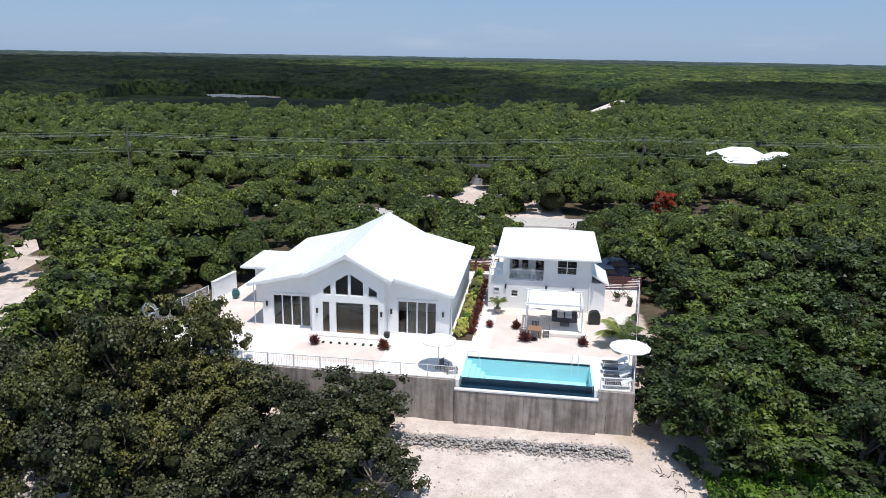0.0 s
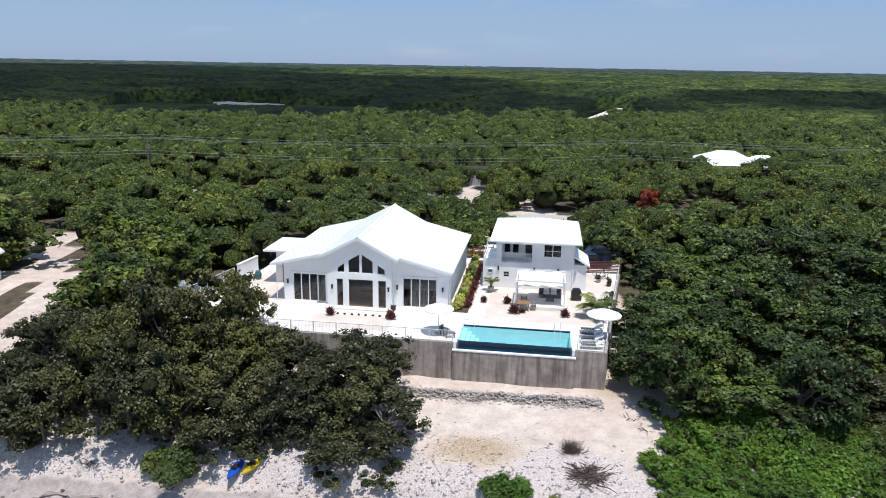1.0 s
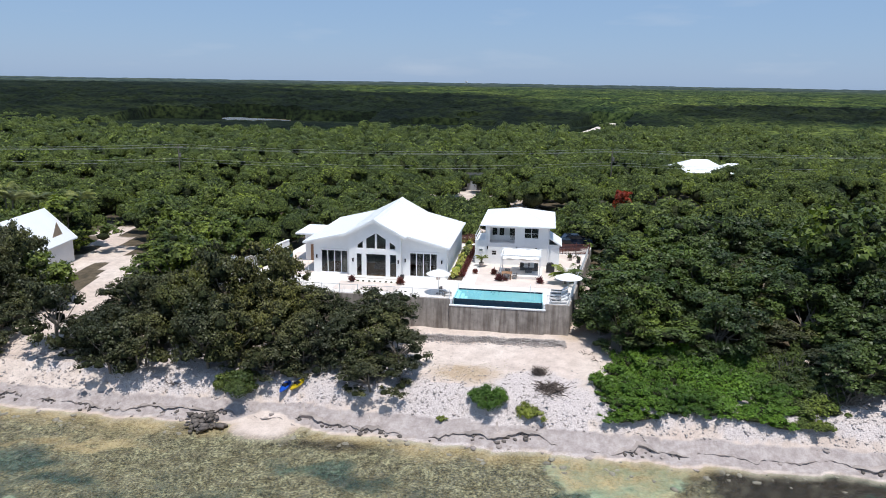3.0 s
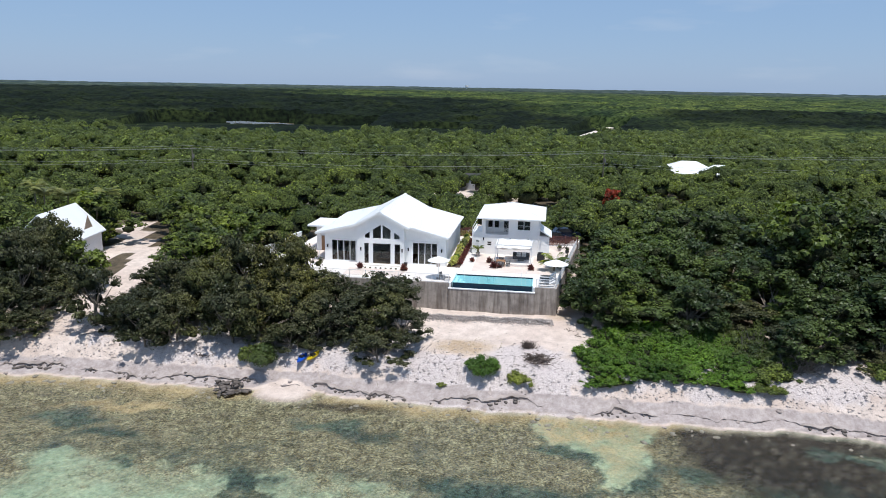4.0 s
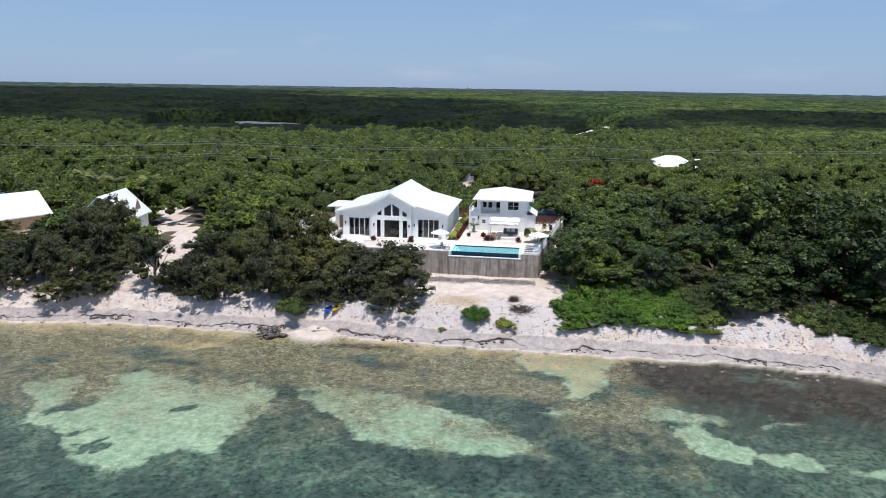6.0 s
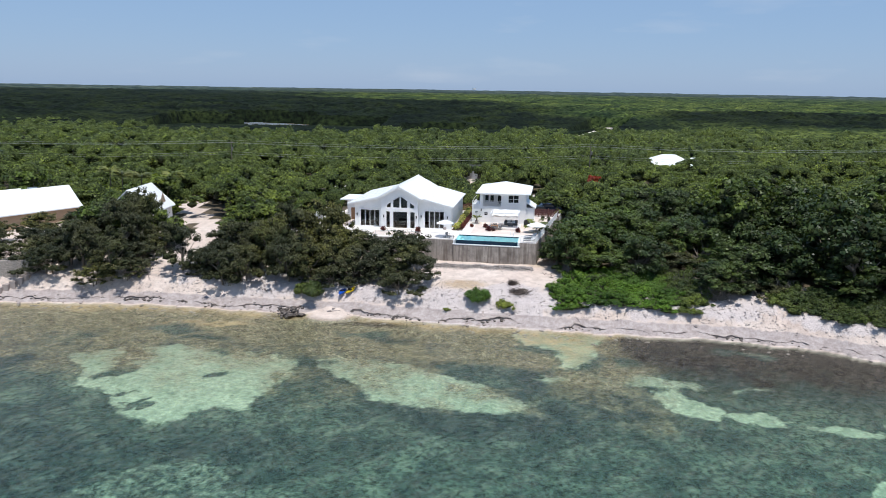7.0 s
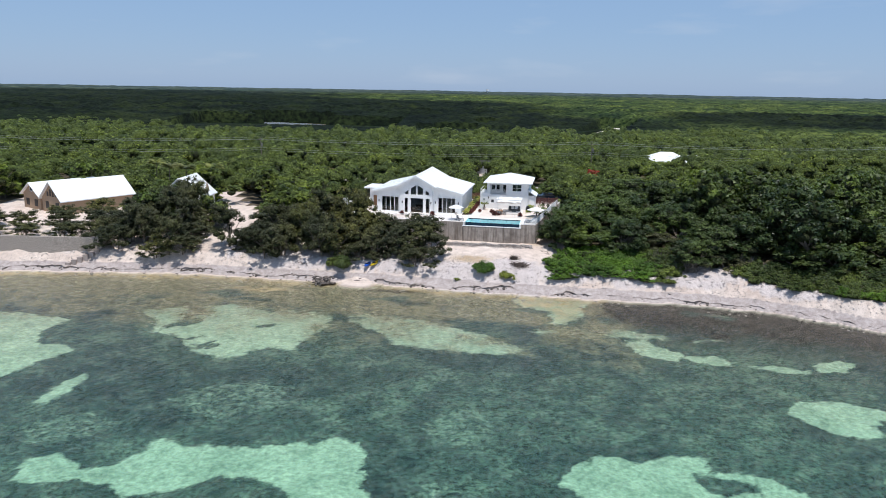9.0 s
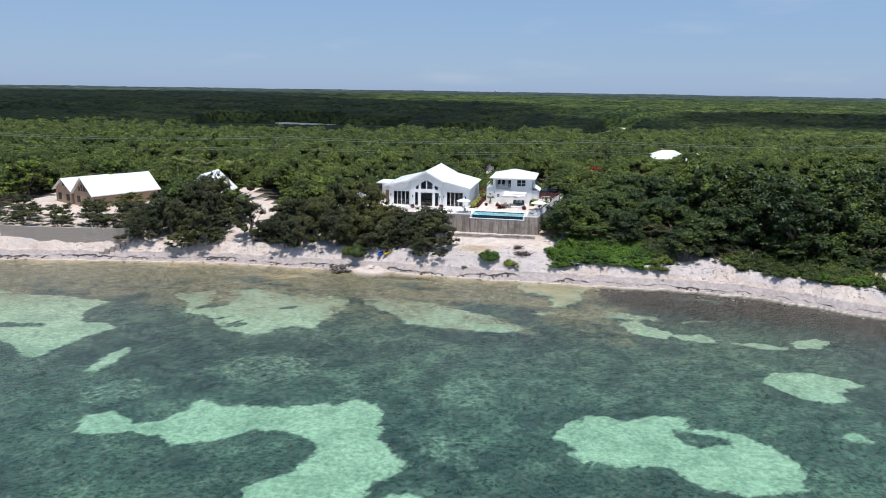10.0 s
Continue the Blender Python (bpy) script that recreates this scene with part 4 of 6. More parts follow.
w = part("pool_water", bm, POOL_WATER, pool)
w.visible_shadow = False
bm = bmesh.new()
for u in (2.85, 3.35):
    pts = [(u, PV1 + 0.35, DECK), (u, PV1 + 0.35, DECK + 0.7), (u, PV1 + 0.1, DECK + 0.85), (u, PV1 - 0.2, DECK + 0.7), (u, PV1 - 0.25, DECK - 0.9)]
    for p, q in zip(pts, pts[1:]):
        tube(bm, p, q, 0.022, 0.022, 6)
part("ladder", bm, FRAME, pool, "metal pool ladder")
bm = bmesh.new()
pts = [(PU0 + 0.1, 52.0, DECK), (PU0 + 0.1, 52.0, DECK + 0.8), (PU0 + 0.9, 51.9, DECK + 0.8), (PU0 + 1.2, 51.9, DECK - 0.4)]
for p, q in zip(pts, pts[1:]):
    tube(bm, p, q, 0.022, 0.022, 6)
part("handrail", bm, FRAME, pool, "metal handrail over the steps")


# ---- railings ----
def mesh_of(bm, mat, name):
    me = bpy.data.meshes.new(name)
    bmesh.ops.recalc_face_normals(bm, faces=bm.faces)
    bm.to_mesh(me)
    bm.free()
    me.materials.append(mat)
    return me


def railing(ends, panel=2.0, gap=0.125, high=1.05, z=DECK, name="railing", label="white metal picket railing on the terrace edge", mat=None, thick=0.006):
    mat = mat or FRAME
    (u0, v0), (u1, v1) = ends
    run = math.hypot(u1 - u0, v1 - v0)
    e = thing(name, label, "railing", HM @ pose(u0, v0, z, 0, 0, math.degrees(math.atan2(v1 - v0, u1 - u0))), "railings of the terrace")
    post = mesh_of(boxes((-0.03, 0.03, -0.03, 0.03, 0, high + 0.04)), mat, "post")
    picket = mesh_of(boxes((-thick, thick, -0.01, 0.01, 0.1, high)), mat, "picket")
    n = max(1, round(run / panel))
    for i in range(n + 1):
        o = new("post", post)
        o.parent, o.location = e, (run * i / n, 0, 0)
    k = int(run / gap)
    for i in range(1, k):
        o = new("picket", picket)
        o.parent, o.location = e, (run * i / k, 0, 0)
    part("rail", boxes((0, run, -0.02, 0.02, high - 0.04, high), (0, run, -0.015, 0.015, 0.08, 0.12)), mat, e)
    return e


railing([(-31.8, 48.36), (-5.6, 48.36)])
railing([(4.7, 48.36), (6.95, 48.36)])
railing([(6.98, 48.45), (8.1, 57.3)])
railing([(8.1, 57.4), (10.25, 73.9)])
railing([(-30.5, 61.4), (-32.0, 54.0)], high=1.5)
railing([(-32.0, 53.9), (-31.9, 48.5)], high=1.3)

yard_wall = setting("boundary_wall", boxes((-0.12, 0.12, -1.9, 1.9, -1, 1.75), (-0.16, 0.16, -1.94, 1.94, 1.75, 1.82)), WHITE, "white rendered boundary wall", "wall", at(-29.9, 63.5, DECK, -9))
e = thing("satellite_dish", "white round satellite dish on a short post", "dish", at(-32.6, 54.6, DECK, 30))
bm = bmesh.new()
rings = [[bm.verts.new((r * math.cos(a), -0.12 + 0.35 * r * r, 1.4 + r * math.sin(a))) for a in np.linspace(0, 6.283, 20, endpoint=False)] for r in (0.02, 0.25, 0.45, 0.62)]
for p, q in zip(rings, rings[1:]):
    for i in range(20):
        bm.faces.new((p[i], p[(i + 1) % 20], q[(i + 1) % 20], q[i]))
bmesh.ops.solidify(bm, geom=bm.faces[:], thickness=0.02)
part("dish", bm, FRAME, e, smooth=True)
bm = bmesh.new()
tube(bm, (0, 0.1, 0), (0, 0.1, 1.4), 0.04, 0.04, 8)
part("post", bm, FRAME, e)


# ---- houses ----
def strips(x0, x1, top, holes, y0, y1, marks=()):
    """A wall drawn in strips round its openings. top: height at x; holes: (xa, xb, bottom, top at xa, top at xb)."""
    bm = bmesh.new()
    cuts = sorted({x0, x1, *marks, *[h[0] for h in holes], *[h[1] for h in holes]})
    for a, b in zip(cuts, cuts[1:]):
        if b - a < 1e-4:
            continue
        la, lb = 0.0, 0.0
        for xa, xb, zb, ta, tb in sorted((h for h in holes if h[0] <= a + 1e-6 and h[1] >= b - 1e-6), key=lambda h: h[2]):
            if zb > la + 0.01:
                prism(bm, [(a, la), (b, lb), (b, zb), (a, zb)], y0, y1)
            la, lb = ta + (tb - ta) * (a - xa) / (xb - xa), ta + (tb - ta) * (b - xa) / (xb - xa)
        prism(bm, [(a, la), (b, lb), (b, top(b)), (a, top(a))], y0, y1)
    bmesh.ops.remove_doubles(bm, verts=bm.verts[:], dist=0.001)
    return bm


def window(parent, xa, xb, zb, ta, tb, y, panels=1, rails=(), frame=0.06, name="window", mat=None, bars=True):
    """A framed window in a wall's opening, with its panes; y is the wall's outer face."""
    e = new(name)
    e.parent, e.location = parent, (0, y, 0)
    bm = bmesh.new()
    f = frame
    slope = (tb - ta) / (xb - xa)
    z = lambda x: ta + slope * (x - xa)
    box(bm, xa, xb, 0.06, 0.14, zb, zb + f)
    prism(bm, [(xa, z(xa) - f), (xb, z(xb) - f), (xb, z(xb)), (xa, z(xa))], 0.06, 0.14)
    edges = [xa + (xb - xa) * i / panels for i in range(panels + 1)]
    for i, x in enumerate(edges):
        a, b = (x, x + f) if i == 0 else (x - f, x) if i == panels else (x - f * 0.6, x + f * 0.6)
        prism(bm, [(a, zb + f), (b, zb + f), (b, z(b) - f), (a, z(a) - f)], 0.06, 0.14)
    for r in rails:
        box(bm, xa + f, xb - f, 0.07, 0.13, r - 0.02, r + 0.02)
    part("frame", bm, mat or FRAME, e)
    for a, b in zip(edges, edges[1:]):
        bm = bmesh.new()
        prism(bm, [(a + 0.01, zb + 0.01), (b - 0.01, zb + 0.01), (b - 0.01, z(b) - 0.01), (a + 0.01, z(a) - 0.01)], 0.095, 0.105)
        part("pane", bm, GLASS, e).visible_shadow = False
    return e


def wall_lamp(parent, x, y, z):
    bm = boxes((x - 0.07, x + 0.07, y - 0.16, y - 0.02, z - 0.2, z + 0.14), (x - 0.1, x + 0.1, y - 0.19, y, z + 0.14, z + 0.18), (x - 0.05, x + 0.05, y - 0.03, y, z - 0.25, z + 0.2))
    part("wall_lamp", bm, BLACK, parent, "black wall lantern")


def main_house():
    e = thing("main_house", "white rendered single-storey house with a broken-pitched white metal roof", "house", at(-15.5, 56.4))
    roof = lambda x: 3.85 + (8.75 - abs(x)) * 0.245 if abs(x) > 3.65 else 5.1 + (3.65 - abs(x)) * 0.52
    under = lambda x: roof(x) - 0.17
    left, right = (-6.8, -3.5, 0.06, 2.85, 2.85), (4.0, 7.3, 0.06, 2.95, 2.95)
    mid = [(-2.2, -1.55, 0.06, 2.8, 2.8), (-1.05, 1.35, 0.06, 2.8, 2.8), (1.8, 2.6, 0.06, 2.8, 2.8),
           (-2.1, -1.4, 3.4, 3.85, 4.35), (-1.05, 0.07, 3.4, 4.6, 5.3), (0.22, 1.35, 3.4, 5.3, 4.6), (1.75, 2.5, 3.4, 4.35, 3.85)]
    part("front_wall", strips(-7.7, -3.1, under, [left], 0, 0.25, (-3.65,)), WHITE, e)
    part("front_wall", strips(3.1, 8.4, under, [right], 0, 0.25, (3.65,)), WHITE, e)
    part("gable_wall", strips(-3.1, 3.1, under, mid, -0.9, -0.65, (0.0,)), WHITE, e)
    part("bay_side", boxes((-3.1, -2.85, -0.65, 0.25, 0, 5.1), (2.85, 3.1, -0.65, 0.25, 0, 5.1)), WHITE, e)
    part("side_wall", boxes((-7.7, -7.45, 0.25, 15, 0, under(7.75))), WHITE, e)
    part("side_wall", boxes((8.15, 8.4, 0.25, 15, 0, under(8.42))), WHITE, e)
    part("rear_wall", strips(-7.7, 8.4, under, [], 15, 15.25, (-3.65, 0, 3.65)), WHITE, e)
    part("inner_wall", boxes((-7.4, 8.1, 5.5, 5.65, 0.1, 3.6), (-3.1, -2.98, 0.3, 5.5, 0.1, 3.6), (2.98, 3.1, 0.3, 5.5, 0.1, 3.6)), WHITE, e)
    part("floor", boxes((-7.45, 8.15, 0.15, 15, 0.01, 0.06), (-2.85, 2.85, -0.75, 0.15, 0.01, 0.06)), WOOD, e)
    part("sofa", boxes((-0.9, 1.1, 2.4, 3.3, 0.06, 0.5), (-0.9, 1.1, 3.1, 3.3, 0.5, 0.95), bevel=0.04), WICKER, e)
    window(e, *left, 0, 4, frame=0.08, name="sliding_door")
    window(e, *right, 0, 4, frame=0.08, name="sliding_door")
    for h in mid[:3]:
        window(e, *h, -0.9, 1, frame=0.05, name="glass_door", mat=FRAME)
    for h in mid[3:]:
        window(e, *h, -0.9, 1, frame=0.05)
    for a, b, z in ((left[0], left[1], 2.85), (right[0], right[1], 2.95)):
        part("lintel", boxes((a - 0.15, b + 0.15, -0.05, 0.0, z + 0.02, z + 0.2)), FRAME, e)
    bm = bmesh.new()
    for i in range(24):
        x = 4.75 + i * 0.075
        prism(bm, [(x, 0.08), (x + 0.05, 0.08), (x + 0.05, 2.85), (x, 2.85)], 0.32 + 0.04 * (i % 2), 0.36 + 0.04 * (i % 2))
    part("curtain", bm, CURTAIN, e, "beige curtains drawn behind the glass")
    bm = bmesh.new()
    for i in range(12):
        x = -4.3 + i * 0.07
        prism(bm, [(x, 0.08), (x + 0.05, 0.08), (x + 0.05, 2.8), (x, 2.8)], 0.32 + 0.04 * (i % 2), 0.36 + 0.04 * (i % 2))
    part("curtain", bm, CURTAIN, e, "beige curtains gathered at one side")
    for x, y in ((-7.3, 0), (-2.6, -0.9), (2.85, -0.9), (3.5, 0), (7.85, 0)):
        wall_lamp(e, x, y, 2.0)
    part("doorstep", boxes((-3.2, 3.2, -1.7, -0.9, 0, 0.12), bevel=0.01), TERRACE, e)
    # roof: a steep middle over flatter wings, with ribs down the slopes
    t = 0.16
    bm = bmesh.new()
    prof = [(-3.8, 5.02), (0, 7.0), (3.8, 5.02)]
    prism(bm, prof + [(a, b - t) for a, b in prof[::-1]], -1.4, 15.6)
    roof_ob = part("roof", bm, ROOF, e)
    bm = bmesh.new()
    prism(bm, [(-3.8, 5.02), (0, 7.0), (3.8, 5.02), (3.8, 5.05), (0, 7.03), (-3.8, 5.05)], 0, 0.035)
    seam = mesh_of(bm, ROOF, "seam")
    for k in range(28):
        o = new("seam", seam)
        o.parent, o.location = roof_ob, (0, -1.35 + k * 0.622, 0)
    for s in (-1, 1):
        bm = bmesh.new()
        prism(bm, [(s * 3.6, 5.105), (s * 8.75, 3.85), (s * 8.75, 3.85 - t), (s * 3.6, 5.105 - t)], -0.6, 15.6)
        roof_ob = part("wing_roof", bm, ROOF, e)
        bm = bmesh.new()
        prism(bm, [(s * 3.6, 5.105), (s * 8.75, 3.85), (s * 8.75, 3.88), (s * 3.6, 5.135)], 0, 0.035)
        seam = mesh_of(bm, ROOF, "seam")
        for k in range(27):
            o = new("seam", seam)
            o.parent, o.location = roof_ob, (0, -0.55 + k * 0.615, 0)
        bm = bmesh.new()
        box(bm, s * 8.75, s * 8.86, -0.6, 15.6, 3.68, 3.84) if s > 0 else box(bm, s * 8.86, s * 8.75, -0.6, 15.6, 3.68, 3.84)
        part("gutter", bm, FRAME, e)
    bm = bmesh.new()
    prism(bm, [(-0.22, 6.93), (0, 7.06), (0.22, 6.93), (0, 7.01)], -1.42, 15.62)
    part("ridge_cap", bm, FRAME, e)
    bm = bmesh.new()
    for s in (-1, 1):
        prism(bm, [(s * 3.8, 5.0), (0, 6.98), (0, 6.72), (s * 3.8, 4.74)], -1.44, -1.4)
        prism(bm, [(s * 3.7, 5.06), (s * 8.75, 3.83), (s * 8.75, 3.6), (s * 3.7, 4.83)], -0.64, -0.6)
    part("fascia", bm, FRAME, e)
    # the low wing at the side
    part("porch_wall", boxes((-10.6, -7.7, 5.6, 10, 0, 3.45)), WHITE, e)
    part("porch_roof", boxes((-11.6, -7.75, 4.6, 10.4, 3.5, 3.72), bevel=0.03), ROOF, e, "flat white porch roof")
    part("porch_door", boxes((-9.9, -9.0, 5.52, 5.6, 0.02, 2.1)), WOOD, e, "wooden side door")
    for x in (-2.9, 2.95):
        bm = bmesh.new()
        tube(bm, (x * 2.9, 0.05 - 0.12, 0), (x * 2.9, -0.07, 3.6), 0.04, 0.04, 6)
        part("downpipe", bm, FRAME, e)
    return e


main_house()


def garden_chair(m, mat, label, group=""):
    e = thing("armchair", label, "chair", m, group)
    part("seat", boxes((-0.26, 0.26, -0.26, 0.24, 0.38, 0.43), bevel=0.012), mat, e)
    bm = bmesh.new()
    for i in range(5):
        x = -0.24 + i * 0.12
        prism(bm, [(x - 0.04, 0.42), (x + 0.04, 0.42), (x + 0.04, 0.92), (x - 0.04, 0.92)], 0.22, 0.25)
    part("backrest", bm, mat, e)
    leg = mesh_of(boxes((-0.025, 0.025, -0.025, 0.025, 0, 0.4)), mat, "leg")
    for x in (-0.23, 0.23):
        for y in (-0.22, 0.2):
            o = new("leg", leg)
            o.parent, o.location = e, (x, y, 0)
        part("armrest", boxes((x - 0.03, x + 0.03, -0.25, 0.24, 0.6, 0.63), (x - 0.02, x + 0.02, -0.24, -0.2, 0.4, 0.6)), mat, e)
    return e


def guest_house():
    g = thing("guest_house", "white two-storey guest house with a low hipped white roof", "house", at(0, 64.7))
    bal, win = (-2.7, 0.4, 2.8, 4.75, 4.75), (1.6, 3.4, 3.5, 4.85, 4.85)
    low = [(-2.5, -1.85, 1.15, 1.8, 1.8), (1.5, 3.3, 1.25, 1.75, 1.75)]
    part("front_wall", strips(-3.3, 4.75, lambda x: 5.1, [bal, win, *low], 0, 0.22), WHITE, g)
    part("side_wall", boxes((-3.3, -3.08, 0.22, 10.2, 0, 5.1)), WHITE, g)
    part("side_wall", boxes((4.53, 4.75, 0.22, 10.2, 0, 5.1)), WHITE, g)
    part("rear_wall", boxes((-3.08, 4.53, 10.0, 10.2, 0, 5.1)), WHITE, g)
    part("upper_floor", boxes((-3.08, 4.53, 0.22, 10.0, 2.55, 2.78)), WHITE, g)
    part("ceiling", boxes((-3.08, 4.53, 0.22, 10.0, 4.95, 5.05)), WHITE, g)
    part("balcony_wall", strips(-3.08, 0.8, lambda x: 2.17, [(-2.6, -1.9, 0.5, 1.75, 1.75), (-1.7, -1.0, 0.5, 1.75, 1.75), (-0.4, 0.5, 0.02, 1.85, 1.85)], 1.9, 2.05), WHITE, g).location = (0, 0, 2.78)
    part("balcony_side", boxes((0.8, 0.95, 0.22, 2.05, 2.78, 4.95)), WHITE, g)
    for h in ((-2.6, -1.9, 3.28, 4.53, 4.53), (-1.7, -1.0, 3.28, 4.53, 4.53)):
        window(g, *h, 1.9)
    window(g, -0.4, 0.5, 2.8, 4.63, 4.63, 1.9, name="balcony_door")
    # Not cloth: dark sheets that stand in for the shade in the rooms.
    part("curtain", boxes((1.2, 3.8, 2.6, 2.65, 2.8, 4.9), (-3.0, 0.7, 4.2, 4.25, 2.8, 4.9), (-3.0, 4.5, 3.4, 3.45, 0.1, 2.5)), DARK, g, "dark sheets standing in for dim rooms behind the glass")
    window(g, *win, 0, 2, (4.15,))
    window(g, *low[0], 0, 1, (1.47,))
    window(g, *low[1], 0, 2)
    rail = new("balcony_rail")
    rail.parent, rail.location = g, (0, 0.1, 2.8)
    picket = mesh_of(boxes((-0.012, 0.012, -0.01, 0.01, 0.06, 0.95)), FRAME, "picket")
    for i in range(1, 26):
        o = new("picket", picket)
        o.parent, o.location = rail, (-2.7 + 3.1 * i / 26, 0, 0)
    part("rail", boxes((-2.7, 0.4, -0.025, 0.025, 0.92, 0.98), (-2.7, 0.4, -0.02, 0.02, 0.04, 0.08)), FRAME, rail)
    part("side_block", boxes((-4.6, -3.3, 0, 6.0, 0, 2.75)), WHITE, g)
    part("parapet", boxes((-4.6, -3.3, 0, 0.12, 2.75, 3.1), (-4.6, -4.48, 0.12, 6, 2.75, 3.1)), WHITE, g)
    bm = boxes((-4.6, -3.3, 0.04, 0.08, 3.7, 3.76), (-4.58, -4.52, 0.03, 0.09, 3.1, 3.76), (-4.56, -4.52, 0.1, 6, 3.7, 3.76))
    for i in range(9):
        box(bm, -4.5 + i * 0.13, -4.475 + i * 0.13, 0.05, 0.07, 3.1, 3.7)
    part("side_rail", bm, FRAME, g)
    window(g, -4.1, -3.55, 1.55, 2.0, 2.0, -0.13)
    for x in (-3.0, 0.7, 3.15):
        wall_lamp(g, x, 0, 2.15)
    # roof
    bm = bmesh.new()
    c = [(-3.95, -0.6), (5.35, -0.6), (5.35, 10.6), (-3.95, 10.6)]
    lo = [bm.verts.new((x, y, 5.02)) for x, y in c]
    hi = [bm.verts.new((x, y, 5.2)) for x, y in c]
    r1, r2 = bm.verts.new((0.7, 4.8, 6.5)), bm.verts.new((0.7, 5.6, 6.5))
    bm.faces.new(lo[::-1])
    for i in range(4):
        bm.faces.new((lo[i], lo[(i + 1) % 4], hi[(i + 1) % 4], hi[i]))
    bm.faces.new((hi[0], hi[1], r1)), bm.faces.new((hi[1], hi[2], r2, r1)), bm.faces.new((hi[2], hi[3], r2)), bm.faces.new((hi[3], hi[0], r1, r2))
    part("roof", bm, ROOF, g)
    bm = bmesh.new()
    for p, q in ((c[0], (0.7, 4.8)), (c[1], (0.7, 4.8)), (c[2], (0.7, 5.6)), (c[3], (0.7, 5.6))):
        tube(bm, (*p, 5.2), (*q, 6.51), 0.045, 0.045, 5)
    part("hip_cap", bm, FRAME, g)
    part("gutter", boxes((-4.0, 5.4, -0.7, -0.6, 5.04, 5.16), (5.35, 5.45, -0.7, 10.6, 5.04, 5.16)), FRAME, g)
    # lean-to
    part("lean_to_wall", boxes((4.75, 6.05, 0.4, 4.5, 0, 2.75)), WHITE, g)
    bm = bmesh.new()
    prism(bm, [(4.75, 3.75), (6.35, 2.75), (6.35, 2.62), (4.75, 3.55)], 0.1, 4.8)
    part("lean_to_roof", bm, ROOF, g)
    bm = bmesh.new()
    tube(bm, (4.6, -0.06, 0), (4.6, -0.06, 5.0), 0.04, 0.04, 6)
    part("downpipe", bm, FRAME, g)


guest_house()
for u, turn in ((-2.0, 20), (-0.4, -25)):
    garden_chair(at(u, 65.7, DECK + 2.785, 180 + turn), FRAME, "white slatted armchair on the balcony", "balcony chairs")


# ---- garden furniture ----
def pergola():
    e = thing("pergola", "white timber pergola draped with a sagging white canvas", "pergola", at(1.45, 60.4))
    post = mesh_of(boxes((-0.06, 0.06, -0.06, 0.06, 0, 2.5)), FRAME, "post")
    for x in (-2.3, 2.3):
        for y in (-1.9, 1.9):
            o = new("post", post)
            o.parent, o.location = e, (x, y, 0)
        part("beam", boxes((x - 0.06, x + 0.06, -2.1, 2.1, 2.5, 2.64)), FRAME, e)
    for y in (-1.9, 1.9):
        part("beam", boxes((-2.5, 2.5, y - 0.05, y + 0.05, 2.64, 2.78)), FRAME, e)
    n, m = 25, 17
    x, y = np.meshgrid(np.linspace(-2.2, 2.2, n), np.linspace(-2.05, 1.8, m))
    s = (y + 2.05) / 3.85
    z = 2.72 - 0.35 * (1 - s) - 0.45 * np.sin(np.pi * s) ** 1 * (1 + 0.15 * np.sin(3 * x)) - 0.25 * np.abs(np.sin(2 * np.pi * s)) * 0.5 - 0.06 * np.cos(x * 4 + y * 2)
    i = np.arange(n * m).reshape(m, n)
    f = np.stack([i[:-1, :-1], i[:-1, 1:], i[1:, 1:], i[1:, :-1]], -1).reshape(-1, 4)
    o = new("canopy", array_mesh("canopy", np.stack([x, y, z], -1).reshape(-1, 3), f, CANVAS, True))
    o.parent = e
    o.modifiers.new("thick", "SOLIDIFY").thickness = 0.02
    part("platform", boxes((-1.2, 2.6, -2.3, 2.1, 0.02, 0.32), bevel=0.02), TERRACE, e, "low paved platform")


pergola()
PT = DECK + 0.32
e = thing("sofa", "dark wicker outdoor sofa with white cushions under the pergola", "sofa", at(2.4, 61.4, PT))
part("base", boxes((-1.1, 1.1, -0.4, 0.4, 0.0, 0.35), (-1.1, 1.1, 0.3, 0.42, 0.35, 0.8), (-1.12, -1.0, -0.4, 0.4, 0.35, 0.6), (1.0, 1.12, -0.4, 0.4, 0.35, 0.6), bevel=0.02), WICKER, e)
for x in (-0.35, 0.35):
    part("cushion", boxes((x - 0.3, x + 0.3, -0.38, 0.28, 0.36, 0.5), (x - 0.28, x + 0.28, 0.12, 0.29, 0.5, 0.85), bevel=0.04), CANVAS, e, "white cushion")
e = thing("coffee_table", "dark wicker coffee table", "table", at(2.4, 60.2, PT))
part("top", boxes((-0.45, 0.45, -0.32, 0.32, 0.38, 0.43), bevel=0.01), BLACK, e)
part("base", boxes((-0.4, 0.4, -0.28, 0.28, 0, 0.38), bevel=0.01), WICKER, e)
e = thing("dining_table", "square teak outdoor dining table", "table", at(-0.1, 58.0))
part("tabletop", boxes(*[(-0.6 + i * 0.152, -0.46 + i * 0.152, -0.6, 0.6, 0.7, 0.74) for i in range(8)]), WOOD, e)
for x in (-0.5, 0.5):
    for y in (-0.5, 0.5):
        part("leg", boxes((x - 0.04, x + 0.04, y - 0.04, y + 0.04, 0, 0.7)), WOOD, e)
for du, dv, turn in ((0.95, 0, -90), (-0.95, 0, 90), (0.0, 0.95, 0), (0, -0.95, 180)):
    garden_chair(at(-0.1 + du, 58.0 + dv, DECK + 0.012, turn), WICKER, "grey slatted chair at the teak table", "chairs round the table")


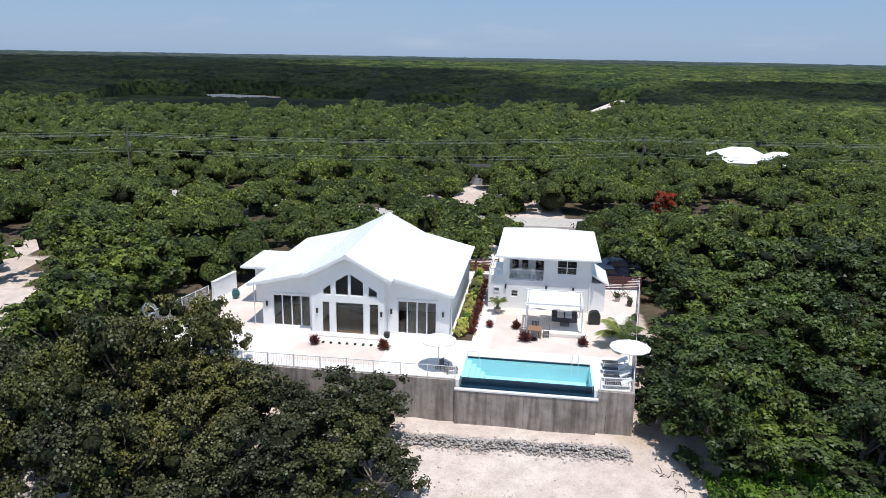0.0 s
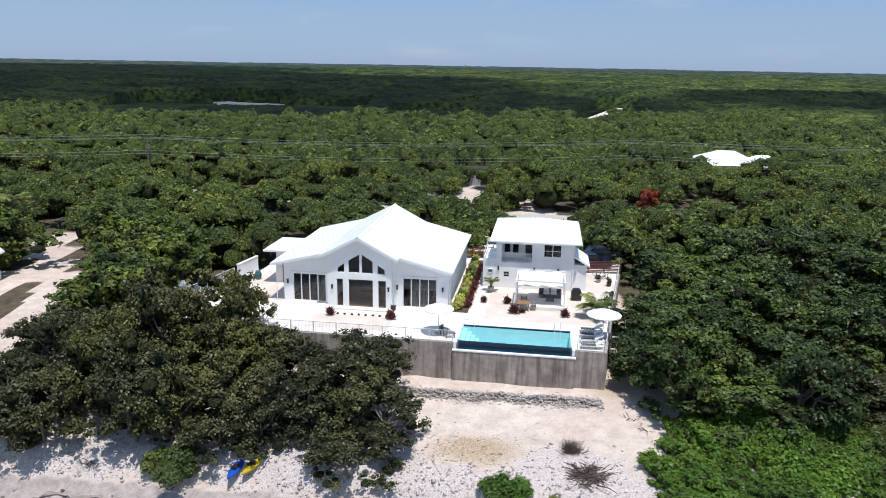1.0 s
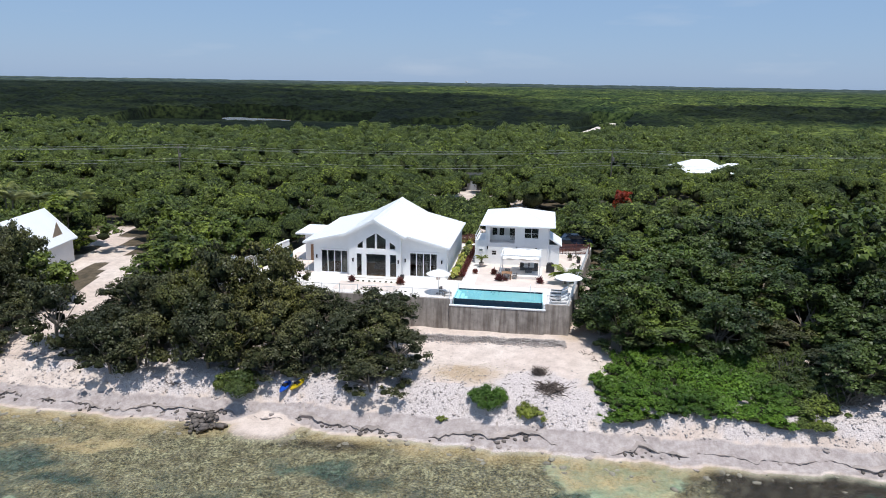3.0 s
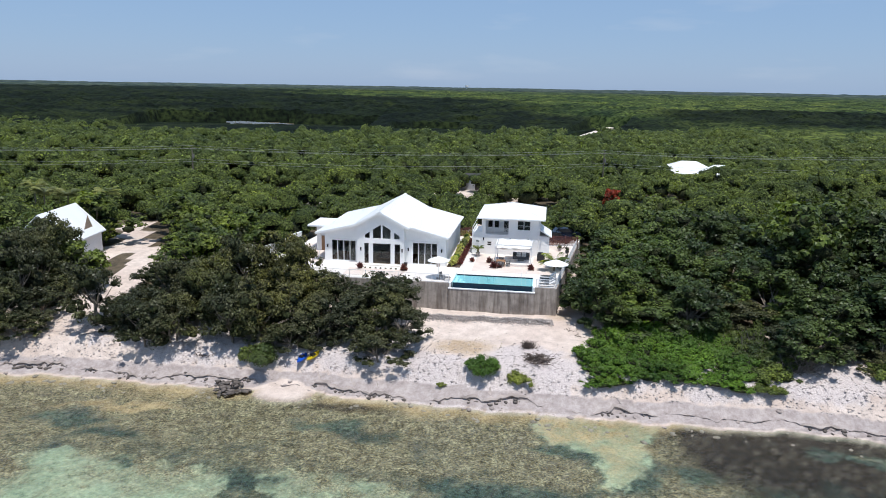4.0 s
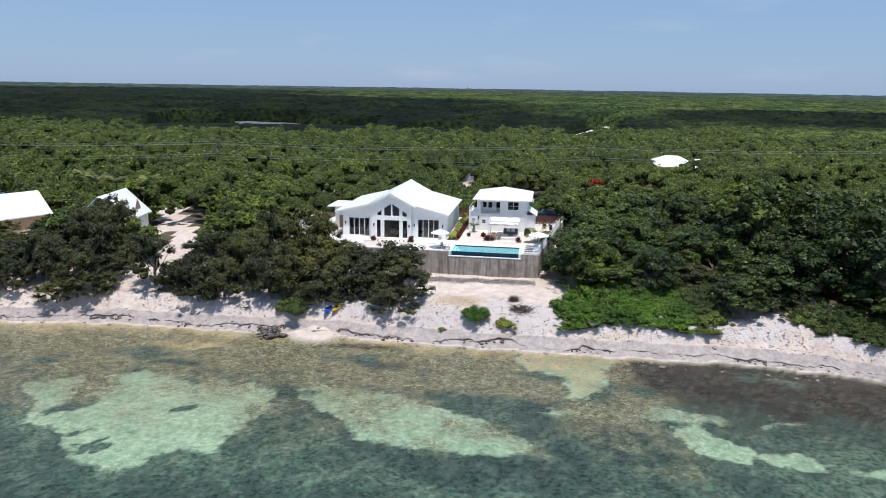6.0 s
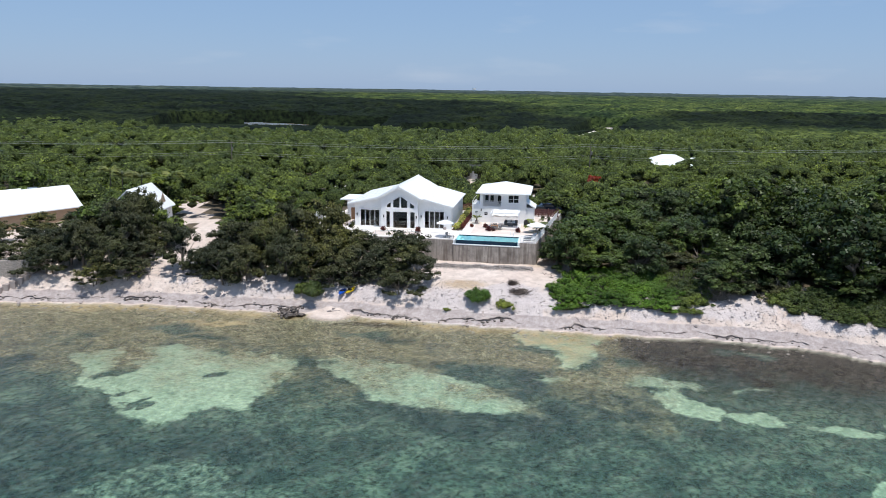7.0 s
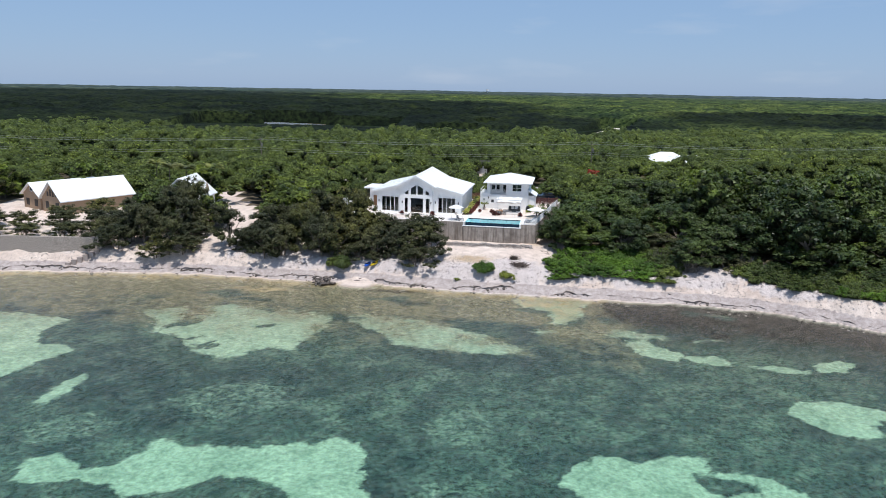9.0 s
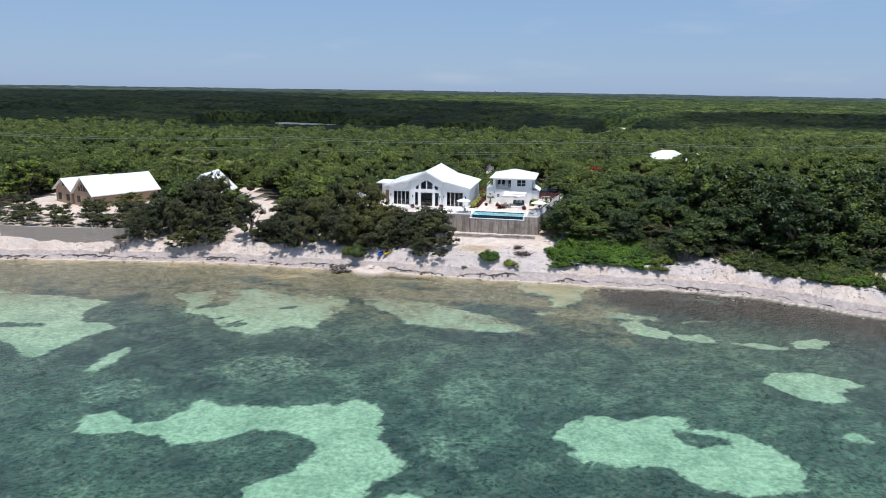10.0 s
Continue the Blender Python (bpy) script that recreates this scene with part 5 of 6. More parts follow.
def lounger(m):
    e = thing("sun_lounger", "white sun lounger with dark slats and a raised back", "lounger", m, "loungers beside the pool")
    part("frame", boxes((-0.95, 0.95, -0.32, -0.27, 0.26, 0.32), (-0.95, 0.95, 0.27, 0.32, 0.26, 0.32), (-0.97, -0.92, -0.32, 0.32, 0.26, 0.32)), FRAME, e)
    slat = mesh_of(boxes((-0.055, 0.055, -0.27, 0.27, 0.3, 0.33)), BLACK, "slat")
    for i in range(9):
        o = new("slat", slat)
        o.parent, o.location = e, (-0.85 + i * 0.13, 0, 0)
    bm = bmesh.new()
    prism(bm, [(0.25, 0.33), (0.95, 0.72), (0.93, 0.78), (0.23, 0.39)], -0.29, 0.29)
    part("backrest", bm, CANVAS, e, "raised white back")
    leg = mesh_of(boxes((-0.025, 0.025, -0.025, 0.025, 0, 0.27)), FRAME, "leg")
    for x in (-0.85, 0.8):
        for y in (-0.29, 0.29):
            o = new("leg", leg)
            o.parent, o.location = e, (x, y, 0)
    return e


first = lounger(at(6.05, 53.0, DECK, 3))
for v, turn in ((51.7, 1), (50.4, 4), (49.1, 2)):
    copy_thing(first, at(5.95, v, DECK, turn))


def umbrella(u, v, r=1.5):
    e = thing("parasol", "open white canvas parasol on a pole", "umbrella", at(u, v))
    bm = bmesh.new()
    top = bm.verts.new((0, 0, 2.75))
    n = 12
    ring = [[bm.verts.new((q * math.cos(2 * math.pi * i / n), q * math.sin(2 * math.pi * i / n), z)) for i in range(n)] for q, z in ((r * 0.5, 2.55), (r, 2.25), (r, 2.2))]
    for i in range(n):
        j = (i + 1) % n
        bm.faces.new((top, ring[0][i], ring[0][j]))
        for a, b in zip(ring, ring[1:]):
            bm.faces.new((a[i], b[i], b[j], a[j]))
    part("canopy", bm, CANVAS, e)
    bm = bmesh.new()
    tube(bm, (0, 0, 0), (0, 0, 2.85), 0.025, 0.025, 8)
    part("pole", bm, FRAME, e)
    bm = bmesh.new()
    for i in range(n):
        a = 2 * math.pi * i / n
        tube(bm, (0, 0, 2.66), (r * math.cos(a), r * math.sin(a), 2.22), 0.012, 0.012, 4)
    part("rib", bm, FRAME, e)
    bm = bmesh.new()
    tube(bm, (0, 0, 0), (0, 0, 0.08), 0.28, 0.26, 14)
    part("base", bm, CONCRETE, e)


umbrella(6.9, 51.4)
umbrella(-7.1, 50.2, 1.35)
garden_chair(at(-6.6, 49.8, DECK, 60), WICKER, "grey slatted armchair by the pool", "chairs by the pool")
e = thing("footstool", "grey slatted footstool by the pool", "stool", at(-6.0, 49.5, DECK, 20))
part("top", boxes(*[(-0.4 + i * 0.11, -0.32 + i * 0.11, -0.28, 0.28, 0.36, 0.4) for i in range(8)]), WICKER, e)
for x in (-0.34, 0.36):
    for y in (-0.24, 0.24):
        part("leg", boxes((x - 0.025, x + 0.025, y - 0.025, y + 0.025, 0, 0.36)), WICKER, e)
e = thing("grill", "black covered gas grill beside the guest house", "grill", at(5.0, 61.9, DECK, 5))
part("body", boxes((-0.5, 0.5, -0.3, 0.3, 0.12, 0.9), bevel=0.03), BLACK, e)
bm = bmesh.new()
prism(bm, [(-0.45, 0.9), (0.45, 0.9), (0.4, 1.1), (0.22, 1.22), (-0.22, 1.22), (-0.4, 1.1)], -0.28, 0.28)
part("hood", bm, BLACK, e)
for x in (-0.4, 0.4):
    part("wheel", boxes((x - 0.04, x + 0.04, -0.25, -0.1, 0, 0.14), (x - 0.04, x + 0.04, 0.1, 0.25, 0, 0.14), bevel=0.02), BLACK, e)
for k, (u, v) in enumerate(((-8.0, 56.0), (-12.2, 55.5))):
    e = thing("planter", "dark square planter box by the door", "planter", at(u, v))
    part("box", boxes((-0.22, 0.22, -0.22, 0.22, 0, 0.45), bevel=0.015), BLACK if k else STONE, e)
e = thing("water_jar", "teal glazed garden jar", "jar", at(-28.4, 62.6))
bm = bmesh.new()
prof = [(0.2, 0), (0.36, 0.3), (0.38, 0.6), (0.25, 0.85), (0.28, 0.92)]
for (r0, z0), (r1, z1) in zip(prof, prof[1:]):
    tube(bm, (0, 0, z0), (0, 0, z1), r0, r1, 14)
part("body", bm, plain("teal_glaze", (0.03, 0.12, 0.13), 0.3), e)


# ---- garden plants ----
def shrub(name, label, m, mat, r, h, n, size, seed, spiky=False, group="", stems=6):
    rng = np.random.default_rng(seed)
    e = thing(name, label, "shrub", m, group)
    bm = bmesh.new()
    for i in range(stems):
        a = 6.28 * i / stems
        tube(bm, (0.04 * math.cos(a), 0.04 * math.sin(a), 0), (0.6 * r * math.cos(a), 0.6 * r * math.sin(a), h * 0.7), 0.025, 0.008, 4)
    part("woody_stem", bm, BARK, e)
    if spiky:
        d = rng.normal(size=(n, 3))
        d[:, 2] = np.abs(d[:, 2]) + 0.5
        d /= np.linalg.norm(d, axis=1, keepdims=True)
        root = d * np.array([r, r, h]) * rng.uniform(0.1, 0.7, (n, 1))
        tip = root + (d + rng.normal(size=(n, 3)) * 0.25) * size
        side = np.cross(d, rng.normal(size=(n, 3)))
        side /= np.linalg.norm(side, axis=1, keepdims=True)
        mid = (root + tip) / 2
        cards = np.stack([root, mid + side * size * 0.12, tip, mid - side * size * 0.12], 1)
    else:
        k = 7
        a = rng.uniform(0, 6.28, k)
        q = rng.uniform(0, 0.6, k) * r
        cards, clumps = billows(rng, q * np.cos(a), q * np.sin(a), rng.uniform(0.16, 0.42, k) * h, rng.uniform(0.46, 0.66, k) * r, 4, n // (k * 4), size, h / r * 0.75, 0.6, 0.3)
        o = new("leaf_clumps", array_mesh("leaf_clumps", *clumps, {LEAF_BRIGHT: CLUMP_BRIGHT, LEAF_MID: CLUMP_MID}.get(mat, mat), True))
        o.parent = e
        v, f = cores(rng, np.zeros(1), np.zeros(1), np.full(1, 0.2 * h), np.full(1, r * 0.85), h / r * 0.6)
        o = new("inner_foliage", array_mesh("inner_foliage", v, f, INNER_SHADE))
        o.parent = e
    o = new("foliage", card_mesh("foliage", cards, mat))
    o.parent = e
    return e


for i, (u, v, s) in enumerate(((-17.6, 53.0, 1.0), (-11.9, 53.0, 1.1), (-4.0, 59.5, 0.8), (-1.7, 59.5, 0.95), (-0.9, 56.7, 1.1), (-0.2, 57.0, 0.8), (3.8, 56.6, 1.05))):
    shrub("cordyline", "dark red spiky-leaved garden shrub", at(u, v, DECK + 0.01), LEAF_RED, 0.36 * s, 0.8 * s, 260, 0.36 * s, 60 + i, True, "red shrubs of the terrace")
for i in range(8):
    shrub("bedding_plant", "small green plant in a row before the doorstep", at(-17.0 + i * 0.66, 53.45, DECK), LEAF, 0.16, 0.2, 60, 0.1, 80 + i, False, "row of small plants", 3)
setting("flower_bed", boxes((-6.9, -5.2, 56.0, 75.0, DECK - 0.2, DECK + 0.05)), plain("dark_mulch", (0.09, 0.06, 0.04), 0.95, var=0.3), "dark mulched bed beside the house", "bed")
rng = np.random.default_rng(3)
for i in range(15):
    v = 56.9 + i * 1.2
    shrub("croton", "yellow and green variegated hedge shrub beside the house", at(-6.2 + rng.uniform(-0.15, 0.15), v, DECK + 0.05), LEAF_YELLOW if i % 5 != 3 else LEAF_BRIGHT, 0.62, rng.uniform(0.9, 1.5), 420, 0.2, 100 + i, False, "hedge beside the house")
for i in range(9):
    shrub("cordyline", "dark red spiky-leaved garden shrub", at(-5.35, 57.6 + i * 1.7, DECK + 0.05), LEAF_RED, 0.35, 0.7, 160, 0.35, 130 + i, True, "red shrubs of the terrace")
for i in range(9):
    shrub("border_plant", "low green and yellow border plant by the fence", at(-29.2 - 0.18 * i + rng.uniform(-0.2, 0.2), 61.0 - 0.85 * i, DECK), LEAF_YELLOW if i % 2 else LEAF_BRIGHT, 0.4, 0.55, 150, 0.2, 150 + i, i % 2 == 0, "border by the fence")
for i in range(7):
    shrub("garden_shrub", "yellow-green shrub behind the fence", at(-8.5 + i * 0.9, 76.5 + 0.2 * (i % 2), DECK), LEAF_YELLOW, 0.8, 1.1, 380, 0.22, 170 + i, False, "shrubs behind the gate")


def palm(m, height, fronds, length, mat, seed, label, name="palm"):
    rng = np.random.default_rng(seed)
    e = thing(name, label, "palm", m)
    bm = bmesh.new()
    k = max(2, int(height / 0.5))
    for i in range(k):
        tube(bm, (0.02 * i, 0, height * i / k - (0.1 if i == 0 else 0)), (0.02 * (i + 1), 0, height * (i + 1) / k), 0.14 - 0.04 * i / k, 0.13 - 0.04 * i / k, 8)
    part("trunk", bm, BARK, e)
    for f in range(fronds):
        cards = []
        a, rise = rng.uniform(0, 6.28), rng.uniform(-0.25, 1.1)
        way_out = np.array([math.cos(a), math.sin(a), 0.0])
        side = np.array([-math.sin(a), math.cos(a), 0.0])
        for s in np.linspace(0.08, 1, 22):
            p = way_out * length * s * math.cos(rise * 0.6) + np.array([0.02 * k, 0, height + length * (s * (0.5 + rise * 0.8) - s * s * (0.6 + 0.3 * rise))])
            w = length * 0.28 * math.sin(math.pi * min(1, 0.15 + 0.85 * s)) + 0.05
            for q in (-1, 1):
                tip = p + side * q * w + way_out * w * 0.5 - np.array([0, 0, w * 0.45])
                cards.append([p - way_out * 0.02, p + way_out * 0.035 * length, tip, tip - way_out * 0.01])
        o = new("frond", card_mesh("frond", np.array(cards), mat))
        o.parent = e
    return e


palm(at(6.75, 57.0), 1.2, 20, 2.1, LEAF_PALM, 1, "young coconut palm with arching yellow-green fronds on the terrace")
palm(at(7.2, 58.6), 0.5, 10, 1.3, LEAF_PALM, 2, "young coconut palm with arching yellow-green fronds on the terrace")
e = thing("plant_pot", "pale round plant pot against the guest house", "pot", at(-3.6, 63.2))
bm = bmesh.new()
tube(bm, (0, 0, 0), (0, 0, 0.5), 0.22, 0.32, 14)
part("pot", bm, STONE, e)
palm(at(-3.6, 63.2, DECK + 0.48), 0.6, 14, 0.95, LEAF_PALM, 3, "small potted palm with arching fronds", "potted_palm")


# ---- gates, car and court behind ----
def slat_fence(ends, high=1.5, label="dark red slatted timber fence"):
    (u0, v0), (u1, v1) = ends
    run = math.hypot(u1 - u0, v1 - v0)
    e = thing("slat_fence", label, "fence", HM @ pose(u0, v0, DECK, 0, 0, math.degrees(math.atan2(v1 - v0, u1 - u0))), "red slatted fences")
    n = max(1, round(run / 1.8))
    for i in range(n + 1):
        part("post", boxes((run * i / n - 0.05, run * i / n + 0.05, -0.05, 0.05, 0, high + 0.1)), REDWOOD, e)
    slat = mesh_of(boxes((0, run, -0.07, -0.045, 0, 0.11)), REDWOOD, "slat")
    for i in range(int(high / 0.17)):
        o = new("slat", slat)
        o.parent, o.location = e, (0, 0, 0.12 + i * 0.17)


slat_fence([(-6.9, 76.2), (-4.4, 76.4)])
slat_fence([(4.9, 72.0), (10.2, 72.6)])
slat_fence([(-6.8, 75.9), (-12.0, 75.8)], 1.3)


def car(m):
    e = thing("pickup_car", "dark blue car parked behind the slatted fence", "car", m)
    paint = plain("dark_blue_paint", (0.012, 0.018, 0.035), 0.22, 0.3, var=0.05)
    bm = bmesh.new()
    prism(bm, [(-2.2, 0.35), (2.2, 0.35), (2.25, 0.75), (2.1, 0.95), (1.0, 1.05), (0.4, 1.6), (-1.5, 1.65), (-2.05, 1.05), (-2.25, 0.9)], -0.88, 0.88)
    bmesh.ops.bevel(bm, geom=bm.edges[:], offset=0.06, segments=2, affect="EDGES")
    part("body", bm, paint, e)
    bm = bmesh.new()
    prism(bm, [(-1.45, 1.1), (0.75, 1.1), (0.34, 1.54), (-1.3, 1.58)], -0.895, 0.895)
    part("window", bm, BLACK, e)
    for x in (-1.4, 1.4):
        for y in (-0.8, 0.8):
            bm = bmesh.new()
            tube(bm, (x, y - 0.11, 0.34), (x, y + 0.11, 0.34), 0.34, 0.34, 16)
            part("wheel", bm, BLACK, e)
    return e


car(at(7.2, 75.0, DECK, 8))
car(at(8.6, 78.2, DECK, 12))

# ---- yard and beach ----
def rock_mesh(seed, r=1.0, flat=0.6):
    rng = np.random.default_rng(seed)
    bm = bmesh.new()
    bmesh.ops.create_icosphere(bm, subdivisions=1, radius=r)
    for v in bm.verts:
        v.co *= rng.uniform(0.5, 1.3)
        v.co.z *= flat
    bm.verts.ensure_lookup_table()
    me = mesh_of(bm, STONE, "rock")
    v = np.array([tuple(q.co) for q in me.vertices])
    f = np.array([tuple(p.vertices) for p in me.polygons])
    return v, f


ROCKS = [rock_mesh(i) for i in range(6)]


CHIP_V = np.array([(1, 0, 0), (0, 1, 0), (-1, 0.1, 0), (0, -1, 0), (0.1, 0, 0.7), (0, 0.1, -0.5)])
CHIP_F = np.array([(0, 1, 4), (1, 2, 4), (2, 3, 4), (3, 0, 4), (1, 0, 5), (2, 1, 5), (3, 2, 5), (0, 3, 5)])


def stones(name, label, x, y, z, size, mat, seed, chips=False):
    rng = np.random.default_rng(seed)
    vs, fs, base = [], [], 0
    for i in range(len(x)):
        v, f = (CHIP_V, CHIP_F) if chips else ROCKS[i % 6]
        a = rng.uniform(0, 6.28)
        c, s = math.cos(a), math.sin(a)
        w = v * size[i] * rng.uniform(0.75, 1.25, 3)
        vs.append(np.stack([w[:, 0] * c - w[:, 1] * s + x[i], w[:, 0] * s + w[:, 1] * c + y[i], w[:, 2] + z[i]], -1))
        fs.append(f + base)
        base += len(v)
    return tagged(new(name, array_mesh(name, np.concatenate(vs), np.concatenate(fs), mat)), label, "stones", kind="stuff")


DARK_ROCK = plain("pitted_dark_rock", (0.15, 0.125, 0.11), 0.95, var=0.5, scale=2.5, fine=9, bump_d=0.05)
rng = np.random.default_rng(12)
k = 2600
s = rng.random(k)
bx, by = -3.0 + 16.2 * s, 46.3 - 2.0 * s + rng.normal(size=k) * 0.42
bz = ground_z(bx, by) + rng.uniform(0, 0.5, k) * np.clip(1 - np.abs(by - 46.3 + 2.0 * s) / 0.9, 0, 1)
stones("stone_berm", "long low bank of grey and white coral stones", bx, by, bz, rng.uniform(0.06, 0.145, k), STONE, 1)
k = 11000
bx = rng.uniform(-92, 62, k)
d = np.abs(rng.normal(size=k)) * 3.2 + 2.6
by = np.interp(bx, SHORE_X, SHORE_Y) + d
stones("beach_rubble", "bleached coral rubble strewn over the upper beach", bx, by, ground_z(bx, by) + 0.02, rng.uniform(0.03, 0.08, k) * rng.choice([1, 1, 1, 2.0], k), STONE, 2, True)
# the shelf of rock at the waterline, undercut by the sea
sx = np.arange(-110, 80, 0.3)
def rough(step):
    knots = np.arange(-112, 84, step)
    return np.interp(sx, knots, rng.uniform(-1, 1, len(knots)))


jag = 0.55 * rough(3.1) + 0.3 * rough(1.2) + 0.22 * rough(0.5) + 0.08 * rng.normal(size=len(sx))
edge_y = np.interp(sx, SHORE_X, SHORE_Y) - 0.5 * wave(sx, 0 * sx, 0.55, 1.0) - 0.25 * wave(sx, 0 * sx, 1.7, 2.0) + jag * 0.7 + 1.15
lift = np.clip(0.25 + 1.2 * rough(4.6) + 0.7 * rough(1.1), 0.0, 1.0) * np.where(np.abs(sx + 15.4) < 3, 0, 1)
rows_ = [(1.6, 0.02), (0.8, 0.04), (0.15, 0.05), (0.0, 0.03), (0.02, -0.04), (0.14, -0.09), (0.2, -0.9)]
grid = []
for off, up in rows_:
    gy = edge_y + off + 0.06 * rng.normal(size=len(sx))
    base = ground_z(sx, edge_y + 0.6)
    top_z = np.where(np.array(off) > 1.2, ground_z(sx, gy) - 0.05, base + up * lift - 0.25 * (1 - lift)) + 0.02 * rng.normal(size=len(sx))
    grid.append(np.stack([sx, gy, top_z], -1))
grid = np.array(grid)
i = np.arange(grid.shape[0] * len(sx)).reshape(grid.shape[0], len(sx))
f = np.stack([i[:-1, :-1], i[:-1, 1:], i[1:, 1:], i[1:, :-1]], -1).reshape(-1, 4)
tagged(new("rock_ledge", array_mesh("rock_ledge", grid.reshape(-1, 3), f, LEDGE)), "pitted pinkish limestone shelf along the waterline", "rock", kind="structure")
k = 260
bx = rng.uniform(-92, 62, k)
by = np.interp(bx, SHORE_X, SHORE_Y) + rng.normal(size=k) * 1.0 - 0.5
stones("shore_stones", "scattered flat stones in the shallows", bx, by, ground_z(bx, by) - 0.04, rng.uniform(0.1, 0.4, k), LEDGE, 3)
bx = rng.uniform(-92, 62, 420)
by = np.interp(bx, sx, edge_y) + rng.normal(size=420) * 0.22 - 0.1
keep = np.interp(bx, sx, lift) + 0.3 * rng.random(420) > 0.35
bx, by = bx[keep], by[keep]
stones("ledge_rubble", "broken dark pieces of limestone under the shelf", bx, by, ground_z(bx, by) + 0.02, rng.uniform(0.08, 0.3, len(bx)), DARK_ROCK, 5)
bx, by = -20.9 + rng.normal(size=70) * 0.8, 34.0 + rng.normal(size=70) * 0.5
stones("boulder_heap", "heap of dark pitted boulders at the water's edge", bx, by, ground_z(bx, by) + rng.uniform(0.05, 0.5, 70), rng.uniform(0.15, 0.42, 70), DARK_ROCK, 4)


def gz(x, y):
    return float(ground_z(np.array([float(x)]), np.array([float(y)]))[0])


def kayak(x, y, turn, mat, label):
    e = thing("kayak", label, "kayak", pose(x, y, gz(x, y) + 0.18, 8, 4, turn), "kayaks on the beach")
    L, n = 1.4, 14
    st = np.linspace(-1, 1, 15)
    vs, fs = [], []
    for q in st:
        w = 0.36 * (1 - abs(q) ** 2.4) + 0.01
        up = 0.12 * q * q
        for i in range(n):
            a = 2 * math.pi * i / n
            vs.append((w * math.cos(a), L * q, up + 0.17 * math.sin(a) * (1 - 0.6 * abs(q) ** 3)))
    for j in range(14):
        for i in range(n):
            fs.append((j * n + i, j * n + (i + 1) % n, (j + 1) * n + (i + 1) % n, (j + 1) * n + i))
    o = new("hull", array_mesh("hull", np.array(vs), np.array(fs), mat, True))
    o.parent = e
    bm = bmesh.new()
    tube(bm, (0, -0.1, 0.12), (0, -0.1, 0.185), 0.24, 0.27, 14)
    part("cockpit", bm, BLACK, e)
    part("seat", boxes((-0.2, 0.2, -0.5, -0.4, 0.12, 0.4), bevel=0.02), BLACK, e)


kayak(-13.9, 37.3, -12, plain("blue_plastic", (0.01, 0.08, 0.45), 0.35, var=0.1), "blue plastic kayak lying on the coral beach")
kayak(-12.8, 37.7, -22, plain("yellow_plastic", (0.5, 0.36, 0.01), 0.35, var=0.1), "yellow plastic kayak lying on the coral beach")


def twigs(name, label, x, y, r, h, n, mat, seed):
    rng = np.random.default_rng(seed)
    e = thing(name, label, "driftwood", pose(x, y, gz(x, y) - 0.03))
    bm = bmesh.new()
    for i in range(n):
        a, b = rng.uniform(0, 6.28), rng.uniform(0.1, 1.2)
        p = Vector((rng.normal() * r * 0.3, rng.normal() * r * 0.3, 0))
        q = p + Vector((math.cos(a) * math.cos(b), math.sin(a) * math.cos(b), math.sin(b) * h / r)) * r * rng.uniform(0.5, 1)
        m2 = p.lerp(q, 0.5) + Vector((rng.normal(), rng.normal(), rng.normal())) * r * 0.08
        tube(bm, p, m2, 0.028 * r, 0.02 * r, 4)
        tube(bm, m2, q, 0.02 * r, 0.006 * r, 4)
    part("brushwood", bm, mat, e)


twigs("tree_stump", "dark uprooted stump lying on the sand", 9.8, 38.3, 0.9, 1.0, 260, DEADWOOD, 1)
twigs("brush_pile", "grey heap of dead branches on the sand", 10.6, 36.0, 1.7, 0.7, 200, DEADWOOD, 2)
twigs("driftwood", "dark driftwood lying on the coral beach", -24.5, 38.2, 1.2, 0.3, 30, DEADWOOD, 3)
twigs("driftwood", "thin dark branches lying on the sandy yard", 15.2, 42.6, 1.3, 0.16, 16, DEADWOOD, 8)
twigs("driftwood", "thin dark branches lying on the sandy yard", 15.8, 40.9, 1.0, 0.16, 14, DEADWOOD, 9)
TWIG = plain("bleached_twigs", (0.17, 0.15, 0.13), 0.9, var=0.3)
for i, (x, y) in enumerate(((33, 38), (36.5, 33.5), (28, 44), (46, 35), (39, 41))):
    twigs("dead_bush", "grey leafless bush among the scrub", x, y, 1.9, 2.6, 150, TWIG, 5 + i)


def place_shrub(x, y, mat, r, h, n, size, seed, name, label, group=""):
    return shrub(name, label, pose(x, y, gz(x, y) - 0.1), mat, r, h, n, size, seed, False, group)


place_shrub(5.0, 34.0, LEAF_BRIGHT, 2.2, 1.9, 5200, 0.13, 201, "beach_bush", "dense rounded bright green bush on the sand")
place_shrub(8.5, 33.3, LEAF_PALM, 1.7, 0.9, 2400, 0.12, 202, "beach_bush", "low yellowish tuft of beach scrub")
place_shrub(0.6, 33.2, LEAF_PALM, 0.6, 0.5, 260, 0.14, 203, "beach_bush", "low yellowish tuft of beach scrub")
place_shrub(-18.3, 37.6, LEAF_MID, 3.0, 2.5, 6200, 0.15, 204, "beach_bush", "leafy green bush at the edge of the beach")
scrub_kinds = []
rng = np.random.default_rng(21)
SCRUB = [(13.2, 35.4), (13.6, 32.9), (15.7, 31.3), (19.4, 31.6), (24.1, 31.5), (29.8, 29.8), (34.3, 28.6), (36, 42.5), (27.5, 43.6), (19.6, 42.8), (16.6, 39.6)]
sx, sy = scatter(rng, 12.6, 62, 12, 46, 1.45, lambda a, b: (inside(a, b, SCRUB) > 0.5) | (a > 43) & (inland(a, b) > 5.2) & (inland(a, b) < 14))
